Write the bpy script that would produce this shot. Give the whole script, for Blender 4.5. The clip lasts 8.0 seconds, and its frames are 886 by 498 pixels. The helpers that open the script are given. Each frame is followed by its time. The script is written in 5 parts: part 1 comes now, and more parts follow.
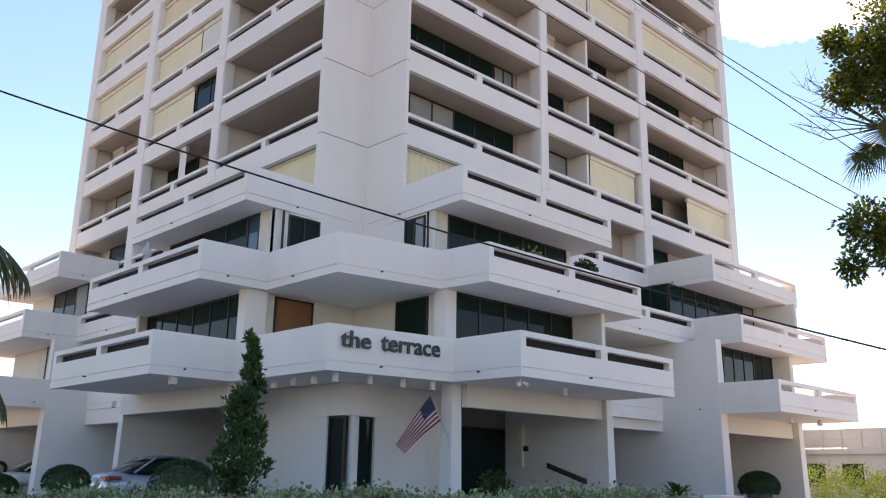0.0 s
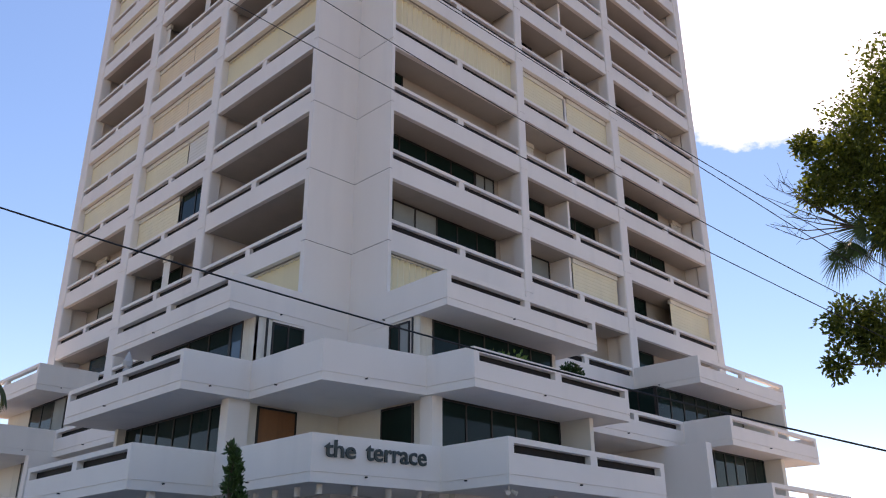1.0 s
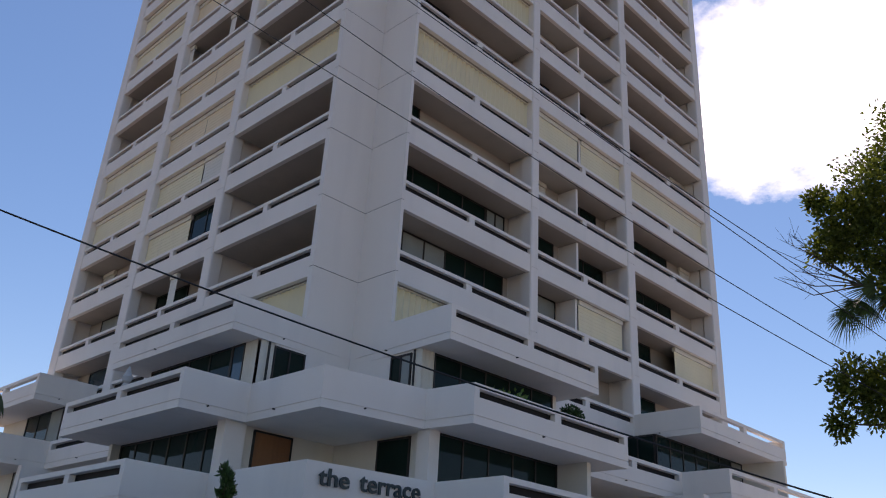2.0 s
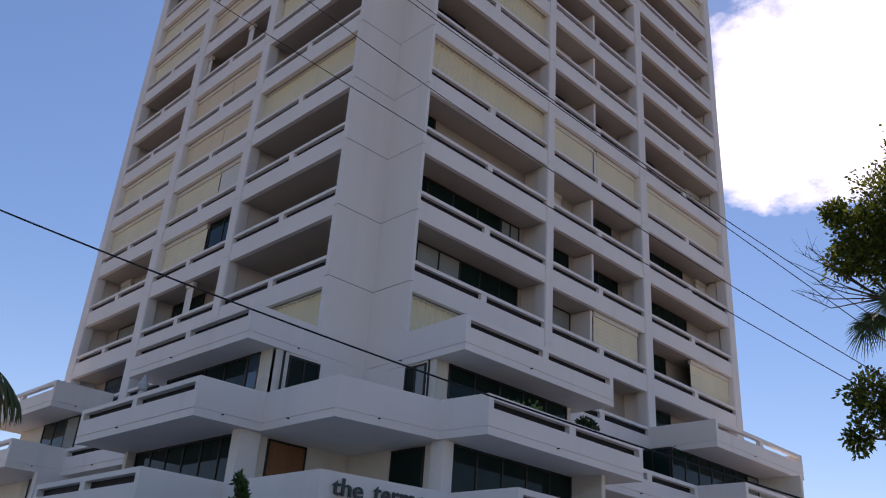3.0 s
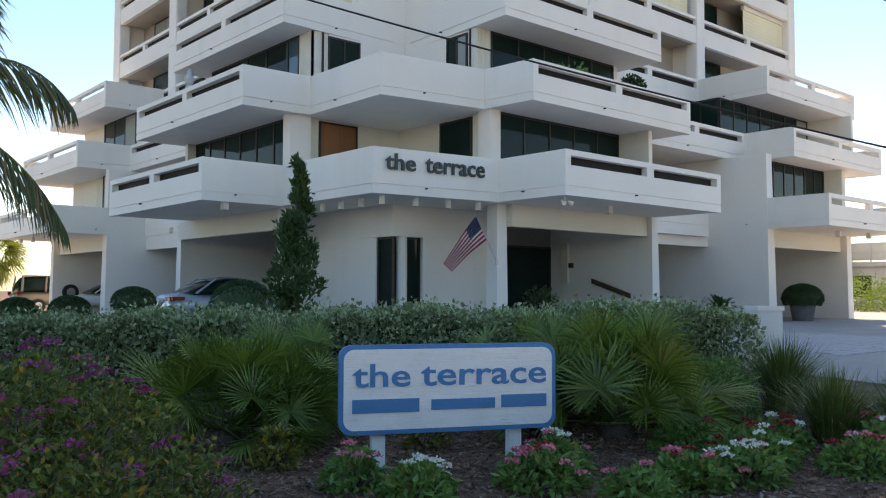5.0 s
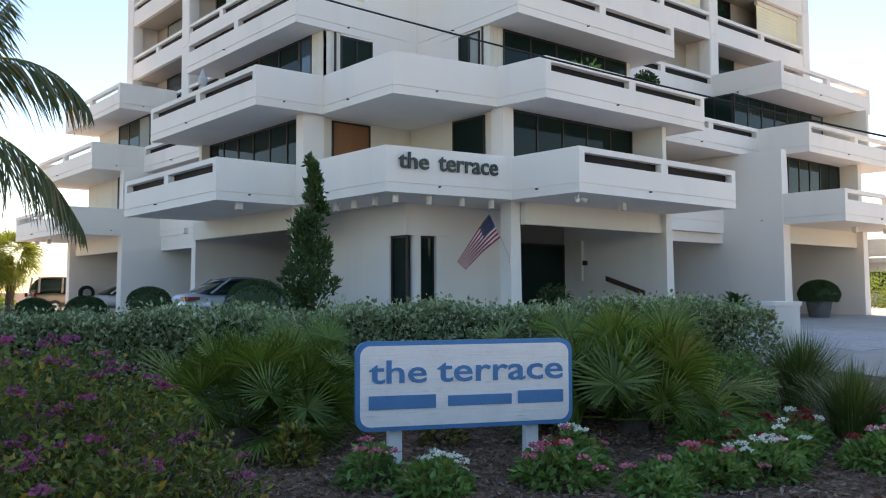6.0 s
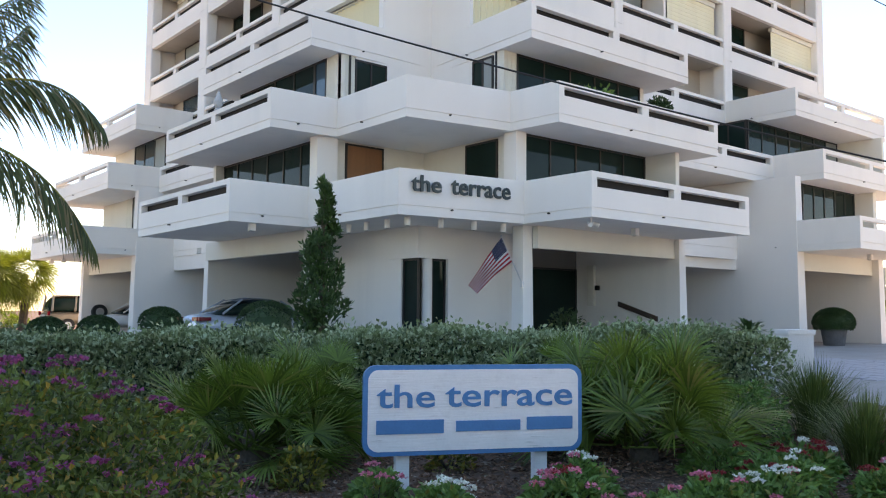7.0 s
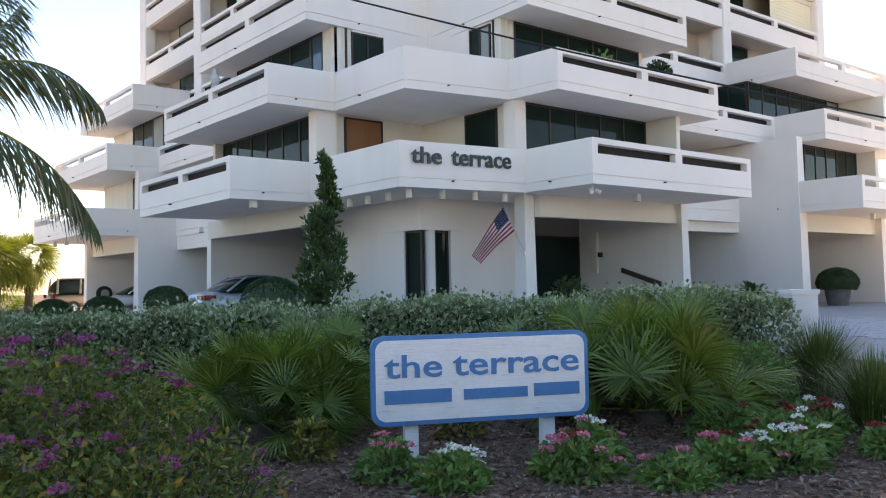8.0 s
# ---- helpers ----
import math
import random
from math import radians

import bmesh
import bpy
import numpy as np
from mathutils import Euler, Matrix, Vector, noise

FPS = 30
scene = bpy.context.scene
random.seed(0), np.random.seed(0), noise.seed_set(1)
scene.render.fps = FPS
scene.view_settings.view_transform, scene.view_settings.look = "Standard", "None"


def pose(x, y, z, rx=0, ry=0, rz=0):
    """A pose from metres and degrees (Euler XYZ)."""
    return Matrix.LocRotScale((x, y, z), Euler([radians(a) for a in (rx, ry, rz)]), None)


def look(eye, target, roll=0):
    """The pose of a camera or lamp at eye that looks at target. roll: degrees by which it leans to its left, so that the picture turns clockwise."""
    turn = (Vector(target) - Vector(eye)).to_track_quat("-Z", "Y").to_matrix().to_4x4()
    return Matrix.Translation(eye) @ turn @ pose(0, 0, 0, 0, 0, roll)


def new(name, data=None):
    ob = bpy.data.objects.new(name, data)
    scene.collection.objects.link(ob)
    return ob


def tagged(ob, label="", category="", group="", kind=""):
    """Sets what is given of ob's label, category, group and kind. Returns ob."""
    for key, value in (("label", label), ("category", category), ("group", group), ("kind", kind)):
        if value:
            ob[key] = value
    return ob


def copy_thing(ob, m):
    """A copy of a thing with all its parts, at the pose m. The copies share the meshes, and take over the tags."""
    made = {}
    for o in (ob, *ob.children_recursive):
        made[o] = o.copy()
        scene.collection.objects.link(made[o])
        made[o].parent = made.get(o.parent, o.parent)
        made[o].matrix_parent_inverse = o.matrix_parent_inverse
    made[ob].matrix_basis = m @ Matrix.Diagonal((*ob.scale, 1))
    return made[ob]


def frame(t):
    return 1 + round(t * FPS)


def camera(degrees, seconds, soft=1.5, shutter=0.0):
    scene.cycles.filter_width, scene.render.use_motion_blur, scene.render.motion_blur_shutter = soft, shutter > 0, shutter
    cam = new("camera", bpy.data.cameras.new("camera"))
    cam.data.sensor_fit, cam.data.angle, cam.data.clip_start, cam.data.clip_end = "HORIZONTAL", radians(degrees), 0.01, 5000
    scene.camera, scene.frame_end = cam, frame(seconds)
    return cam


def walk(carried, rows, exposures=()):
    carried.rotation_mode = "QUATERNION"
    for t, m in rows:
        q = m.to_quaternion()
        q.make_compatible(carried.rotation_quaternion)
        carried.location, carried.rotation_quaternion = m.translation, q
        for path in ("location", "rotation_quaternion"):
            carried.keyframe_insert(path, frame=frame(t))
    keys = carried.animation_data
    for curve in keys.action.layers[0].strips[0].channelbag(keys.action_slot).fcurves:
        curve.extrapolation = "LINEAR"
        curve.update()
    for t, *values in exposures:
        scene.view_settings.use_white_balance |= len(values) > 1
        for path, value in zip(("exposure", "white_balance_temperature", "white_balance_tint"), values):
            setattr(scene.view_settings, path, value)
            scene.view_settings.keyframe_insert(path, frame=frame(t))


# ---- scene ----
cam = camera(55.3, 8.0, soft=1.1)
PATH = [
    (0, (-11.774, -15.845, 1.592), (-10.4312, -14.4558, 2.1072), 0.99),
    (0.5, (-11.776, -15.849, 1.580), (-10.4579, -14.5185, 2.2814), -0.13),
    (1, (-11.780, -15.852, 1.569), (-10.4674, -14.5440, 2.3211), -0.23),
    (1.5, (-11.776, -15.849, 1.570), (-10.4664, -14.5410, 2.3287), 2.12),
    (1.7, (-11.769, -15.847, 1.568), (-10.4696, -14.5434, 2.3514), 2.92),
    (2.8, (-11.797, -15.866, 1.557), (-10.5595, -14.5712, 2.4457), 3.86),
    (3, (-11.789, -15.861, 1.556), (-10.5457, -14.5416, 2.4014), 4.26),
    (3.5, (-11.796, -15.873, 1.547), (-10.4837, -14.4986, 2.1716), 2.72),
    (4, (-11.795, -15.908, 1.598), (-10.4646, -14.4588, 1.9568), 1.40),
    (4.5, (-11.763, -15.899, 1.578), (-10.4685, -14.3804, 1.7124), 0.29),
    (5.8, (-11.747, -15.872, 1.552), (-10.4267, -14.3721, 1.6414), 0.04),
    (6, (-11.758, -15.866, 1.541), (-10.4708, -14.3384, 1.6402), -0.20),
    (6.5, (-11.745, -15.855, 1.543), (-10.5264, -14.2709, 1.6221), 1.14),
    (7, (-11.733, -15.870, 1.552), (-10.4713, -14.3265, 1.7050), 0.50),
    (7.5, (-11.718, -15.859, 1.562), (-10.4855, -14.2868, 1.6568), 0.42),
    (8, (-11.737, -15.862, 1.532), (-10.4770, -14.3119, 1.6193), -1.18),
]
EXPOSURES = [(0, 1.1, 8550, 30), (0.5, 0.82, 8350, 30), (1, 0.55, 8150, 32), (1.7, 0.14, 7750, 30), (2.8, -0.36, 7200, 27), (3, -0.1, 7400, 32), (3.5, -0.74, 6950, 14), (4, -0.1, 8100, 16), (4.5, 0.7, 8500, 18), (5.8, 1.22, 8750, 22), (7, 1.48, 8880, 25), (8, 1.52, 8930, 27)]
walk(cam, [(t, look(eye, target, roll)) for t, eye, target, roll in PATH], EXPOSURES)

# ---- world, sun and sky ----
SUN_DIR = Vector((0.66, 0.48, 1.28)).normalized()
world = bpy.data.worlds.new("sky")
scene.world = world
world.use_nodes = True
wn, wl = world.node_tree.nodes, world.node_tree.links
wn.clear()
w_out = wn.new("ShaderNodeOutputWorld")
w_bg = wn.new("ShaderNodeBackground")
w_bg.inputs["Strength"].default_value = 0.145
w_sky = wn.new("ShaderNodeTexSky")
w_sky.sky_type = "NISHITA"
w_sky.sun_disc = False
w_sky.sun_elevation = math.asin(SUN_DIR.z)
w_sky.sun_rotation = math.atan2(SUN_DIR.x, SUN_DIR.y)
w_sky.air_density, w_sky.dust_density, w_sky.ozone_density = 1.0, 0.15, 2.5
w_tc = wn.new("ShaderNodeTexCoord")
w_map = wn.new("ShaderNodeMapping")
w_map.inputs["Scale"].default_value = (1.0, 1.0, 1.9)
w_map.inputs["Location"].default_value = (0.35, 0.1, 0.2)
w_n = wn.new("ShaderNodeTexNoise")
w_n.inputs["Scale"].default_value = 3.4
w_n.inputs["Detail"].default_value = 9
w_n.inputs["Roughness"].default_value = 0.6
w_ramp = wn.new("ShaderNodeValToRGB")
w_ramp.color_ramp.elements[0].position = 0.66
w_ramp.color_ramp.elements[1].position = 0.84
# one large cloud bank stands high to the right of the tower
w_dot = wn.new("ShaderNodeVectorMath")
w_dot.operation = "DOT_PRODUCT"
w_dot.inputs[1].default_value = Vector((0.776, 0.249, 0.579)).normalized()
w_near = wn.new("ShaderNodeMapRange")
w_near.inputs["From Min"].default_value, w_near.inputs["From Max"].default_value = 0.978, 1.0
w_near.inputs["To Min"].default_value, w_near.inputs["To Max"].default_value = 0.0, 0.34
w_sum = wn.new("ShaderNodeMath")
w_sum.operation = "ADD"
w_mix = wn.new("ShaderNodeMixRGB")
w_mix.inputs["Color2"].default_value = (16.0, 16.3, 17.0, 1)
wl.new(w_tc.outputs["Generated"], w_map.inputs["Vector"])
wl.new(w_map.outputs["Vector"], w_n.inputs["Vector"])
wl.new(w_tc.outputs["Generated"], w_dot.inputs[0])
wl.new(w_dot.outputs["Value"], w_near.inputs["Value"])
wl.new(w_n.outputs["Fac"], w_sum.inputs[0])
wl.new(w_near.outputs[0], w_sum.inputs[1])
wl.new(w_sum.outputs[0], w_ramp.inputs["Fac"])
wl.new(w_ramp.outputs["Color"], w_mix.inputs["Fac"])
w_hue = wn.new("ShaderNodeHueSaturation")
w_hue.inputs["Saturation"].default_value = 1.2
w_hue.inputs["Hue"].default_value = 0.497
wl.new(w_sky.outputs["Color"], w_hue.inputs["Color"])
wl.new(w_hue.outputs["Color"], w_mix.inputs["Color1"])
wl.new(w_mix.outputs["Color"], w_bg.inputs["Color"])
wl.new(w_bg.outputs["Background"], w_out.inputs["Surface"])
sun = new("sun", bpy.data.lights.new("sun", "SUN"))
sun.data.energy, sun.data.angle, sun.data.color = 4.0, radians(0.53), (1.0, 0.95, 0.86)
sun.matrix_world = look(SUN_DIR * 60, (0, 0, 0))


# ---- materials ----
def material(name, colour, rough=0.7, metal=0.0, vary=0.12, scale=3.0, fine=40.0, bump=0.1, island=0.0, stain=None, stain_amount=0.0, spec=0.5, translucent=0.0, streak=False):
    """A principled surface with coarse and fine variation of its colour and a fine relief."""
    m = bpy.data.materials.new(name)
    m.use_nodes = True
    n, l = m.node_tree.nodes, m.node_tree.links
    b = n["Principled BSDF"]
    b.inputs["Roughness"].default_value = rough
    b.inputs["Metallic"].default_value = metal
    b.inputs["Specular IOR Level"].default_value = spec
    tc = n.new("ShaderNodeTexCoord")
    geo = n.new("ShaderNodeNewGeometry")
    big, small = n.new("ShaderNodeTexNoise"), n.new("ShaderNodeTexNoise")
    big.inputs["Scale"].default_value, small.inputs["Scale"].default_value = scale, fine
    big.inputs["Detail"].default_value, small.inputs["Detail"].default_value = 5, 3
    if streak:
        mp = n.new("ShaderNodeMapping")
        mp.inputs["Scale"].default_value = (1, 1, 0.12)
        l.new(geo.outputs["Position"], mp.inputs["Vector"])
        l.new(mp.outputs["Vector"], big.inputs["Vector"])
    else:
        l.new(geo.outputs["Position"], big.inputs["Vector"])
    l.new(geo.outputs["Position"], small.inputs["Vector"])
    mix = n.new("ShaderNodeMath")
    mix.operation = "MULTIPLY_ADD"
    mix.inputs[1].default_value, mix.inputs[2].default_value = 0.35, 0.0
    l.new(small.outputs["Fac"], mix.inputs[0])
    add = n.new("ShaderNodeMath")
    add.operation = "MULTIPLY_ADD"
    add.inputs[1].default_value = 0.65
    l.new(big.outputs["Fac"], add.inputs[0])
    l.new(mix.outputs[0], add.inputs[2])
    fac = add.outputs[0]
    if island:
        isl = n.new("ShaderNodeMath")
        isl.operation = "MULTIPLY_ADD"
        isl.inputs[1].default_value = island
        l.new(geo.outputs["Random Per Island"], isl.inputs[0])
        l.new(fac, isl.inputs[2])
        fac = isl.outputs[0]
    ramp = n.new("ShaderNodeMapRange")
    ramp.inputs["From Min"].default_value, ramp.inputs["From Max"].default_value = 0.3, 0.7 + island
    ramp.inputs["To Min"].default_value, ramp.inputs["To Max"].default_value = 1 - vary, 1 + vary
    l.new(fac, ramp.inputs["Value"])
    col = n.new("ShaderNodeVectorMath")
    col.operation = "SCALE"
    col.inputs[0].default_value = colour[:3]
    l.new(ramp.outputs[0], col.inputs["Scale"])
    out = col.outputs[0]
    if stain:
        pick = n.new("ShaderNodeTexNoise")
        pick.inputs["Scale"].default_value, pick.inputs["Detail"].default_value = scale * 2.3, 6
        if streak:
            l.new(mp.outputs["Vector"], pick.inputs["Vector"])
        else:
            l.new(geo.outputs["Position"], pick.inputs["Vector"])
        src = pick.outputs["Fac"]
        if island:
            src = geo.outputs["Random Per Island"]
        r2 = n.new("ShaderNodeMapRange")
        r2.inputs["From Min"].default_value, r2.inputs["From Max"].default_value = (0.55, 0.8) if not island else (1 - stain_amount, 1 - stain_amount * 0.5)
        r2.inputs["To Max"].default_value = stain_amount if not island else 0.9
        l.new(src, r2.inputs["Value"])
        mx = n.new("ShaderNodeMixRGB")
        mx.inputs["Color2"].default_value = (*stain[:3], 1)
        l.new(r2.outputs[0], mx.inputs["Fac"])
        l.new(out, mx.inputs["Color1"])
        out = mx.outputs["Color"]
    l.new(out, b.inputs["Base Color"])
    if bump:
        bp = n.new("ShaderNodeBump")
        bp.inputs["Strength"].default_value, bp.inputs["Distance"].default_value = bump, 0.02
        l.new(small.outputs["Fac"], bp.inputs["Height"])
        l.new(bp.outputs["Normal"], b.inputs["Normal"])
    if translucent:
        tr = n.new("ShaderNodeBsdfTranslucent")
        l.new(out, tr.inputs["Color"])
        ms = n.new("ShaderNodeMixShader")
        ms.inputs["Fac"].default_value = translucent
        l.new(b.outputs["BSDF"], ms.inputs[1])
        l.new(tr.outputs["BSDF"], ms.inputs[2])
        l.new(ms.outputs["Shader"], n["Material Output"].inputs["Surface"])
    return m


STUCCO = material("white_stucco", (0.86, 0.80, 0.73), 0.85, vary=0.05, scale=0.5, fine=60, bump=0.25, stain=(0.55, 0.53, 0.5), stain_amount=0.22, streak=True)
CREAM = material("cream_stucco", (0.76, 0.71, 0.61), 0.85, vary=0.05, scale=0.6, fine=60, bump=0.2, stain=(0.5, 0.46, 0.4), stain_amount=0.2, streak=True)
# recess tan, kept darker than the stucco to carry the loggias' shade
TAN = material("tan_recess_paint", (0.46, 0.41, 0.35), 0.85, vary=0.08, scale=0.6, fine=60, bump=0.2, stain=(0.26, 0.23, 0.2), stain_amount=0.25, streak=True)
SHUTTER = material("cream_shutter", (0.82, 0.73, 0.49), 0.55, vary=0.05, scale=0.8, fine=25, bump=0.05, stain=(0.62, 0.55, 0.4), stain_amount=0.3, streak=True)
SHUTTER_O = material("orange_cream_shutter", (0.82, 0.66, 0.43), 0.55, vary=0.06, scale=0.8, fine=25, bump=0.05, stain=(0.62, 0.5, 0.35), stain_amount=0.3, streak=True)
CAULK = material("brown_caulk", (0.2, 0.165, 0.135), 0.9, vary=0.3)
SHUTTER_B = material("pale_shutter", (0.74, 0.71, 0.62), 0.55, vary=0.05, scale=0.8, fine=25, bump=0.05)
SLOT_SHADE = material("dark_bronze_screen", (0.022, 0.02, 0.02), 0.6, vary=0.2, scale=2, bump=0.0, spec=0.12)
GLASS = material("tinted_glass", (0.008, 0.022, 0.018), 0.05, vary=0.3, scale=0.7, bump=0.0, spec=0.16)
GLASS_B = material("blue_glass", (0.03, 0.07, 0.10), 0.04, vary=0.3, scale=0.7, bump=0.0, spec=0.7)
BLIND = material("window_blind", (0.27, 0.30, 0.28), 0.6, vary=0.12, scale=1.5, bump=0.05)
CURTAIN = material("curtain_cloth", (0.72, 0.68, 0.58), 0.8, vary=0.08, scale=2, bump=0.1)
FRAME = material("bronze_frame", (0.035, 0.03, 0.027), 0.45, metal=0.4, vary=0.2)
# wall colour darkened to carry the deep shade of carports and entrance bay
CARPORT_SHADE = material("grey_brown_carport_paint", (0.2, 0.183, 0.165), 0.85, vary=0.12, scale=0.6, fine=60, bump=0.2, stain=(0.13, 0.12, 0.11), stain_amount=0.3, streak=True)
DARK = material("dark_interior", (0.05, 0.047, 0.045), 0.9, vary=0.2)
WOOD = material("brown_wood", (0.24, 0.10, 0.04), 0.5, vary=0.25, scale=4, streak=True)
BLACKISH = material("dark_rubber", (0.02, 0.02, 0.02), 0.7)


# ---- building helpers ----
def mesh(name, bm):
    me = bpy.data.meshes.new(name)
    bmesh.ops.recalc_face_normals(bm, faces=bm.faces)
    bm.to_mesh(me)
    bm.free()
    return me


def part(name, bm, mat, parent, label="", bevel=0.0):
    """Links a bmesh as one mesh object under a thing or a part."""
    if bevel:
        bmesh.ops.bevel(bm, geom=[e for e in bm.edges if e.is_manifold and e.calc_face_angle(0) > 0.6], offset=bevel, segments=1, affect="EDGES")
    ob = new(name, mesh(name, bm))
    ob.data.materials.append(mat)
    ob.parent = parent
    if label:
        ob["label"] = label
    return ob


def raw(name, verts, faces, mat, parent=None, label="", smooth=False):
    me = bpy.data.meshes.new(name)
    me.from_pydata([tuple(v) for v in verts], [], [tuple(f) for f in faces])
    if smooth:
        me.polygons.foreach_set("use_smooth", [True] * len(me.polygons))
    me.update()
    me.materials.append(mat)
    ob = new(name, me)
    ob.parent = parent
    if label:
        ob["label"] = label
    return ob


def empty(name, at, label, category, group="", kind=""):
    ob = new(name)
    ob.location = at
    ob.empty_display_size = 0.2
    return tagged(ob, label, category, group, kind)


def box(bm, x0, y0, z0, x1, y1, z1):
    x0, x1, y0, y1, z0, z1 = min(x0, x1), max(x0, x1), min(y0, y1), max(y0, y1), min(z0, z1), max(z0, z1)
    v = [bm.verts.new(p) for p in ((x0, y0, z0), (x1, y0, z0), (x1, y1, z0), (x0, y1, z0), (x0, y0, z1), (x1, y0, z1), (x1, y1, z1), (x0, y1, z1))]
    for f in ((3, 2, 1, 0), (4, 5, 6, 7), (0, 1, 5, 4), (1, 2, 6, 5), (2, 3, 7, 6), (3, 0, 4, 7)):
        bm.faces.new([v[i] for i in f])


def strip(bm, pts, thick, z0, z1, inset=0.0, groove=None):
    """An upright wall along a plan line, thick to its left, with mitred corners and a groove at one height."""
    pts = [Vector(p) for p in pts]
    nrm = [Vector((-(b - a).y, (b - a).x)).normalized() for a, b in zip(pts, pts[1:])]
    prof = [(inset, z0), (thick, z0), (thick, z1), (inset, z1)]
    if groove is not None:
        prof += [(inset, groove + 0.016), (inset + 0.03, groove + 0.016), (inset + 0.03, groove - 0.016), (inset, groove - 0.016)]
    ring = []
    for i, p in enumerate(pts):
        a, b = nrm[max(i - 1, 0)], nrm[min(i, len(nrm) - 1)]
        m = (a + b) / max(1 + a.dot(b), 0.2)
        ring.append([bm.verts.new((*(p + m * d), z)) for d, z in prof])
    n = len(prof)
    for a, b in zip(ring, ring[1:]):
        for j in range(n):
            bm.faces.new((a[j], b[j], b[(j + 1) % n], a[(j + 1) % n]))
    bm.faces.new(ring[0])
    bm.faces.new(ring[-1][::-1])


def inward(pts, d):
    """A plan line moved to its left by d."""
    pts = [Vector(p) for p in pts]
    nrm = [Vector((-(b - a).y, (b - a).x)).normalized() for a, b in zip(pts, pts[1:])]
    out = []
    for i, p in enumerate(pts):
        a, b = nrm[max(i - 1, 0)], nrm[min(i, len(nrm) - 1)]
        out.append(tuple(p + (a + b) / max(1 + a.dot(b), 0.2) * d))
    return out


def grooved(bm, x0, y0, x1, y1, zs):
    """A pillar with a groove round it at each inner height of zs."""
    rows = [(zs[0], 0.0)]
    for z in zs[1:-1]:
        rows += [(z - 0.012, 0.0), (z - 0.012, 0.018), (z + 0.012, 0.018), (z + 0.012, 0.0)]
    rows.append((zs[-1], 0.0))
    c = 0.07
    ring = [[bm.verts.new((x, y, z)) for x, y in ((x0 + c, y0 + i), (x1 - c, y0 + i), (x1 - c * 0.3 - i, y0 + c * 0.3 + i), (x1 - i, y0 + c), (x1 - i, y1), (x0 + i, y1), (x0 + i, y0 + c), (x0 + c * 0.3 + i, y0 + c * 0.3 + i))] for z, i in rows]
    for a, b in zip(ring, ring[1:]):
        for j in range(8):
            bm.faces.new((a[j], a[(j + 1) % 8], b[(j + 1) % 8], b[j]))
    bm.faces.new(ring[0][::-1])
    bm.faces.new(ring[-1])


def prism(bm, pts, z0, z1):
    lo, hi = [bm.verts.new((*p, z0)) for p in pts], [bm.verts.new((*p, z1)) for p in pts]
    bm.faces.new(lo[::-1])
    bm.faces.new(hi)
    for i in range(len(pts)):
        j = (i + 1) % len(pts)
        bm.faces.new((lo[i], lo[j], hi[j], hi[i]))


def tube(bm, a, b, r0, r1, sides=8):
    a, b = Vector(a), Vector(b)
    q = (b - a).to_track_quat("Z", "Y")
    rings = []
    for p, r in ((a, r0), (b, r1)):
        rings.append([bm.verts.new(p + q @ Vector((r * math.cos(6.2832 * i / sides), r * math.sin(6.2832 * i / sides), 0))) for i in range(sides)])
    for i in range(sides):
        j = (i + 1) % sides
        bm.faces.new((rings[0][i], rings[0][j], rings[1][j], rings[1][i]))
    bm.faces.new(rings[0][::-1])
    bm.faces.new(rings[1])


J, H, TALL = 4.1, 2.673, 2.74          # joint of the first balcony level, storey of the tower and of the podium
LOW, SOLID, RAIL0, RAIL1 = -0.22, 0.51, 0.745, 0.885
GROUND = 0.5              # paved ground round the building


def level(k):
    return J + TALL * min(k, 2) + H * max(k - 2, 0)


def height(x, y):
    """Height of the ground, which rises from the street to the building."""
    s = ((x + 11.8) + (y + 15.9)) * 0.7071
    a = min(max((s - 6.5) / 8.0, 0), 1)
    b = min(max((s - 1.0) / 4.0, 0), 1)
    return 0.12 * b + 0.38 * a * a * (3 - 2 * a)


# ---- ground ----
def ground():
    n = 90
    verts, faces = [], []
    line = [math.copysign(abs(i / n) ** 4 * 1500 + abs(i / n) * 40, i) for i in range(-n, n + 1)]
    for y in line:
        for x in line:
            verts.append((x, y, height(x, y)))
    w = len(line)
    for j in range(w - 1):
        for i in range(w - 1):
            faces.append((j * w + i, j * w + i + 1, j * w + w + i + 1, j * w + w + i))
    ob = raw("ground", verts, faces, SOIL, smooth=True)
    return tagged(ob, "brown bark mulch and sandy soil of the garden", "ground", kind="structure")


SAND = material("grey_paving", (0.33, 0.31, 0.285), 0.9, vary=0.15, scale=0.8, fine=30, bump=0.2, stain=(0.26, 0.24, 0.215), stain_amount=0.4)
CONCRETE = material("pale_concrete", (0.58, 0.55, 0.5), 0.9, vary=0.12, scale=0.9, fine=40, bump=0.2, stain=(0.45, 0.42, 0.38), stain_amount=0.3)
ASPHALT = material("worn_asphalt", (0.15, 0.145, 0.138), 0.9, vary=0.25, scale=0.7, fine=60, bump=0.4, stain=(0.22, 0.21, 0.2), stain_amount=0.4)
SOIL = material("bark_mulch", (0.13, 0.072, 0.045), 0.95, vary=0.5, scale=5, fine=45, bump=0.9, stain=(0.2, 0.16, 0.13), stain_amount=0.5)
ground()

# ---- the apartment building ----
building = empty("apartment_building", (0, 0, 0), "white stucco concrete apartment tower with stepped balconies over the garden", "building")


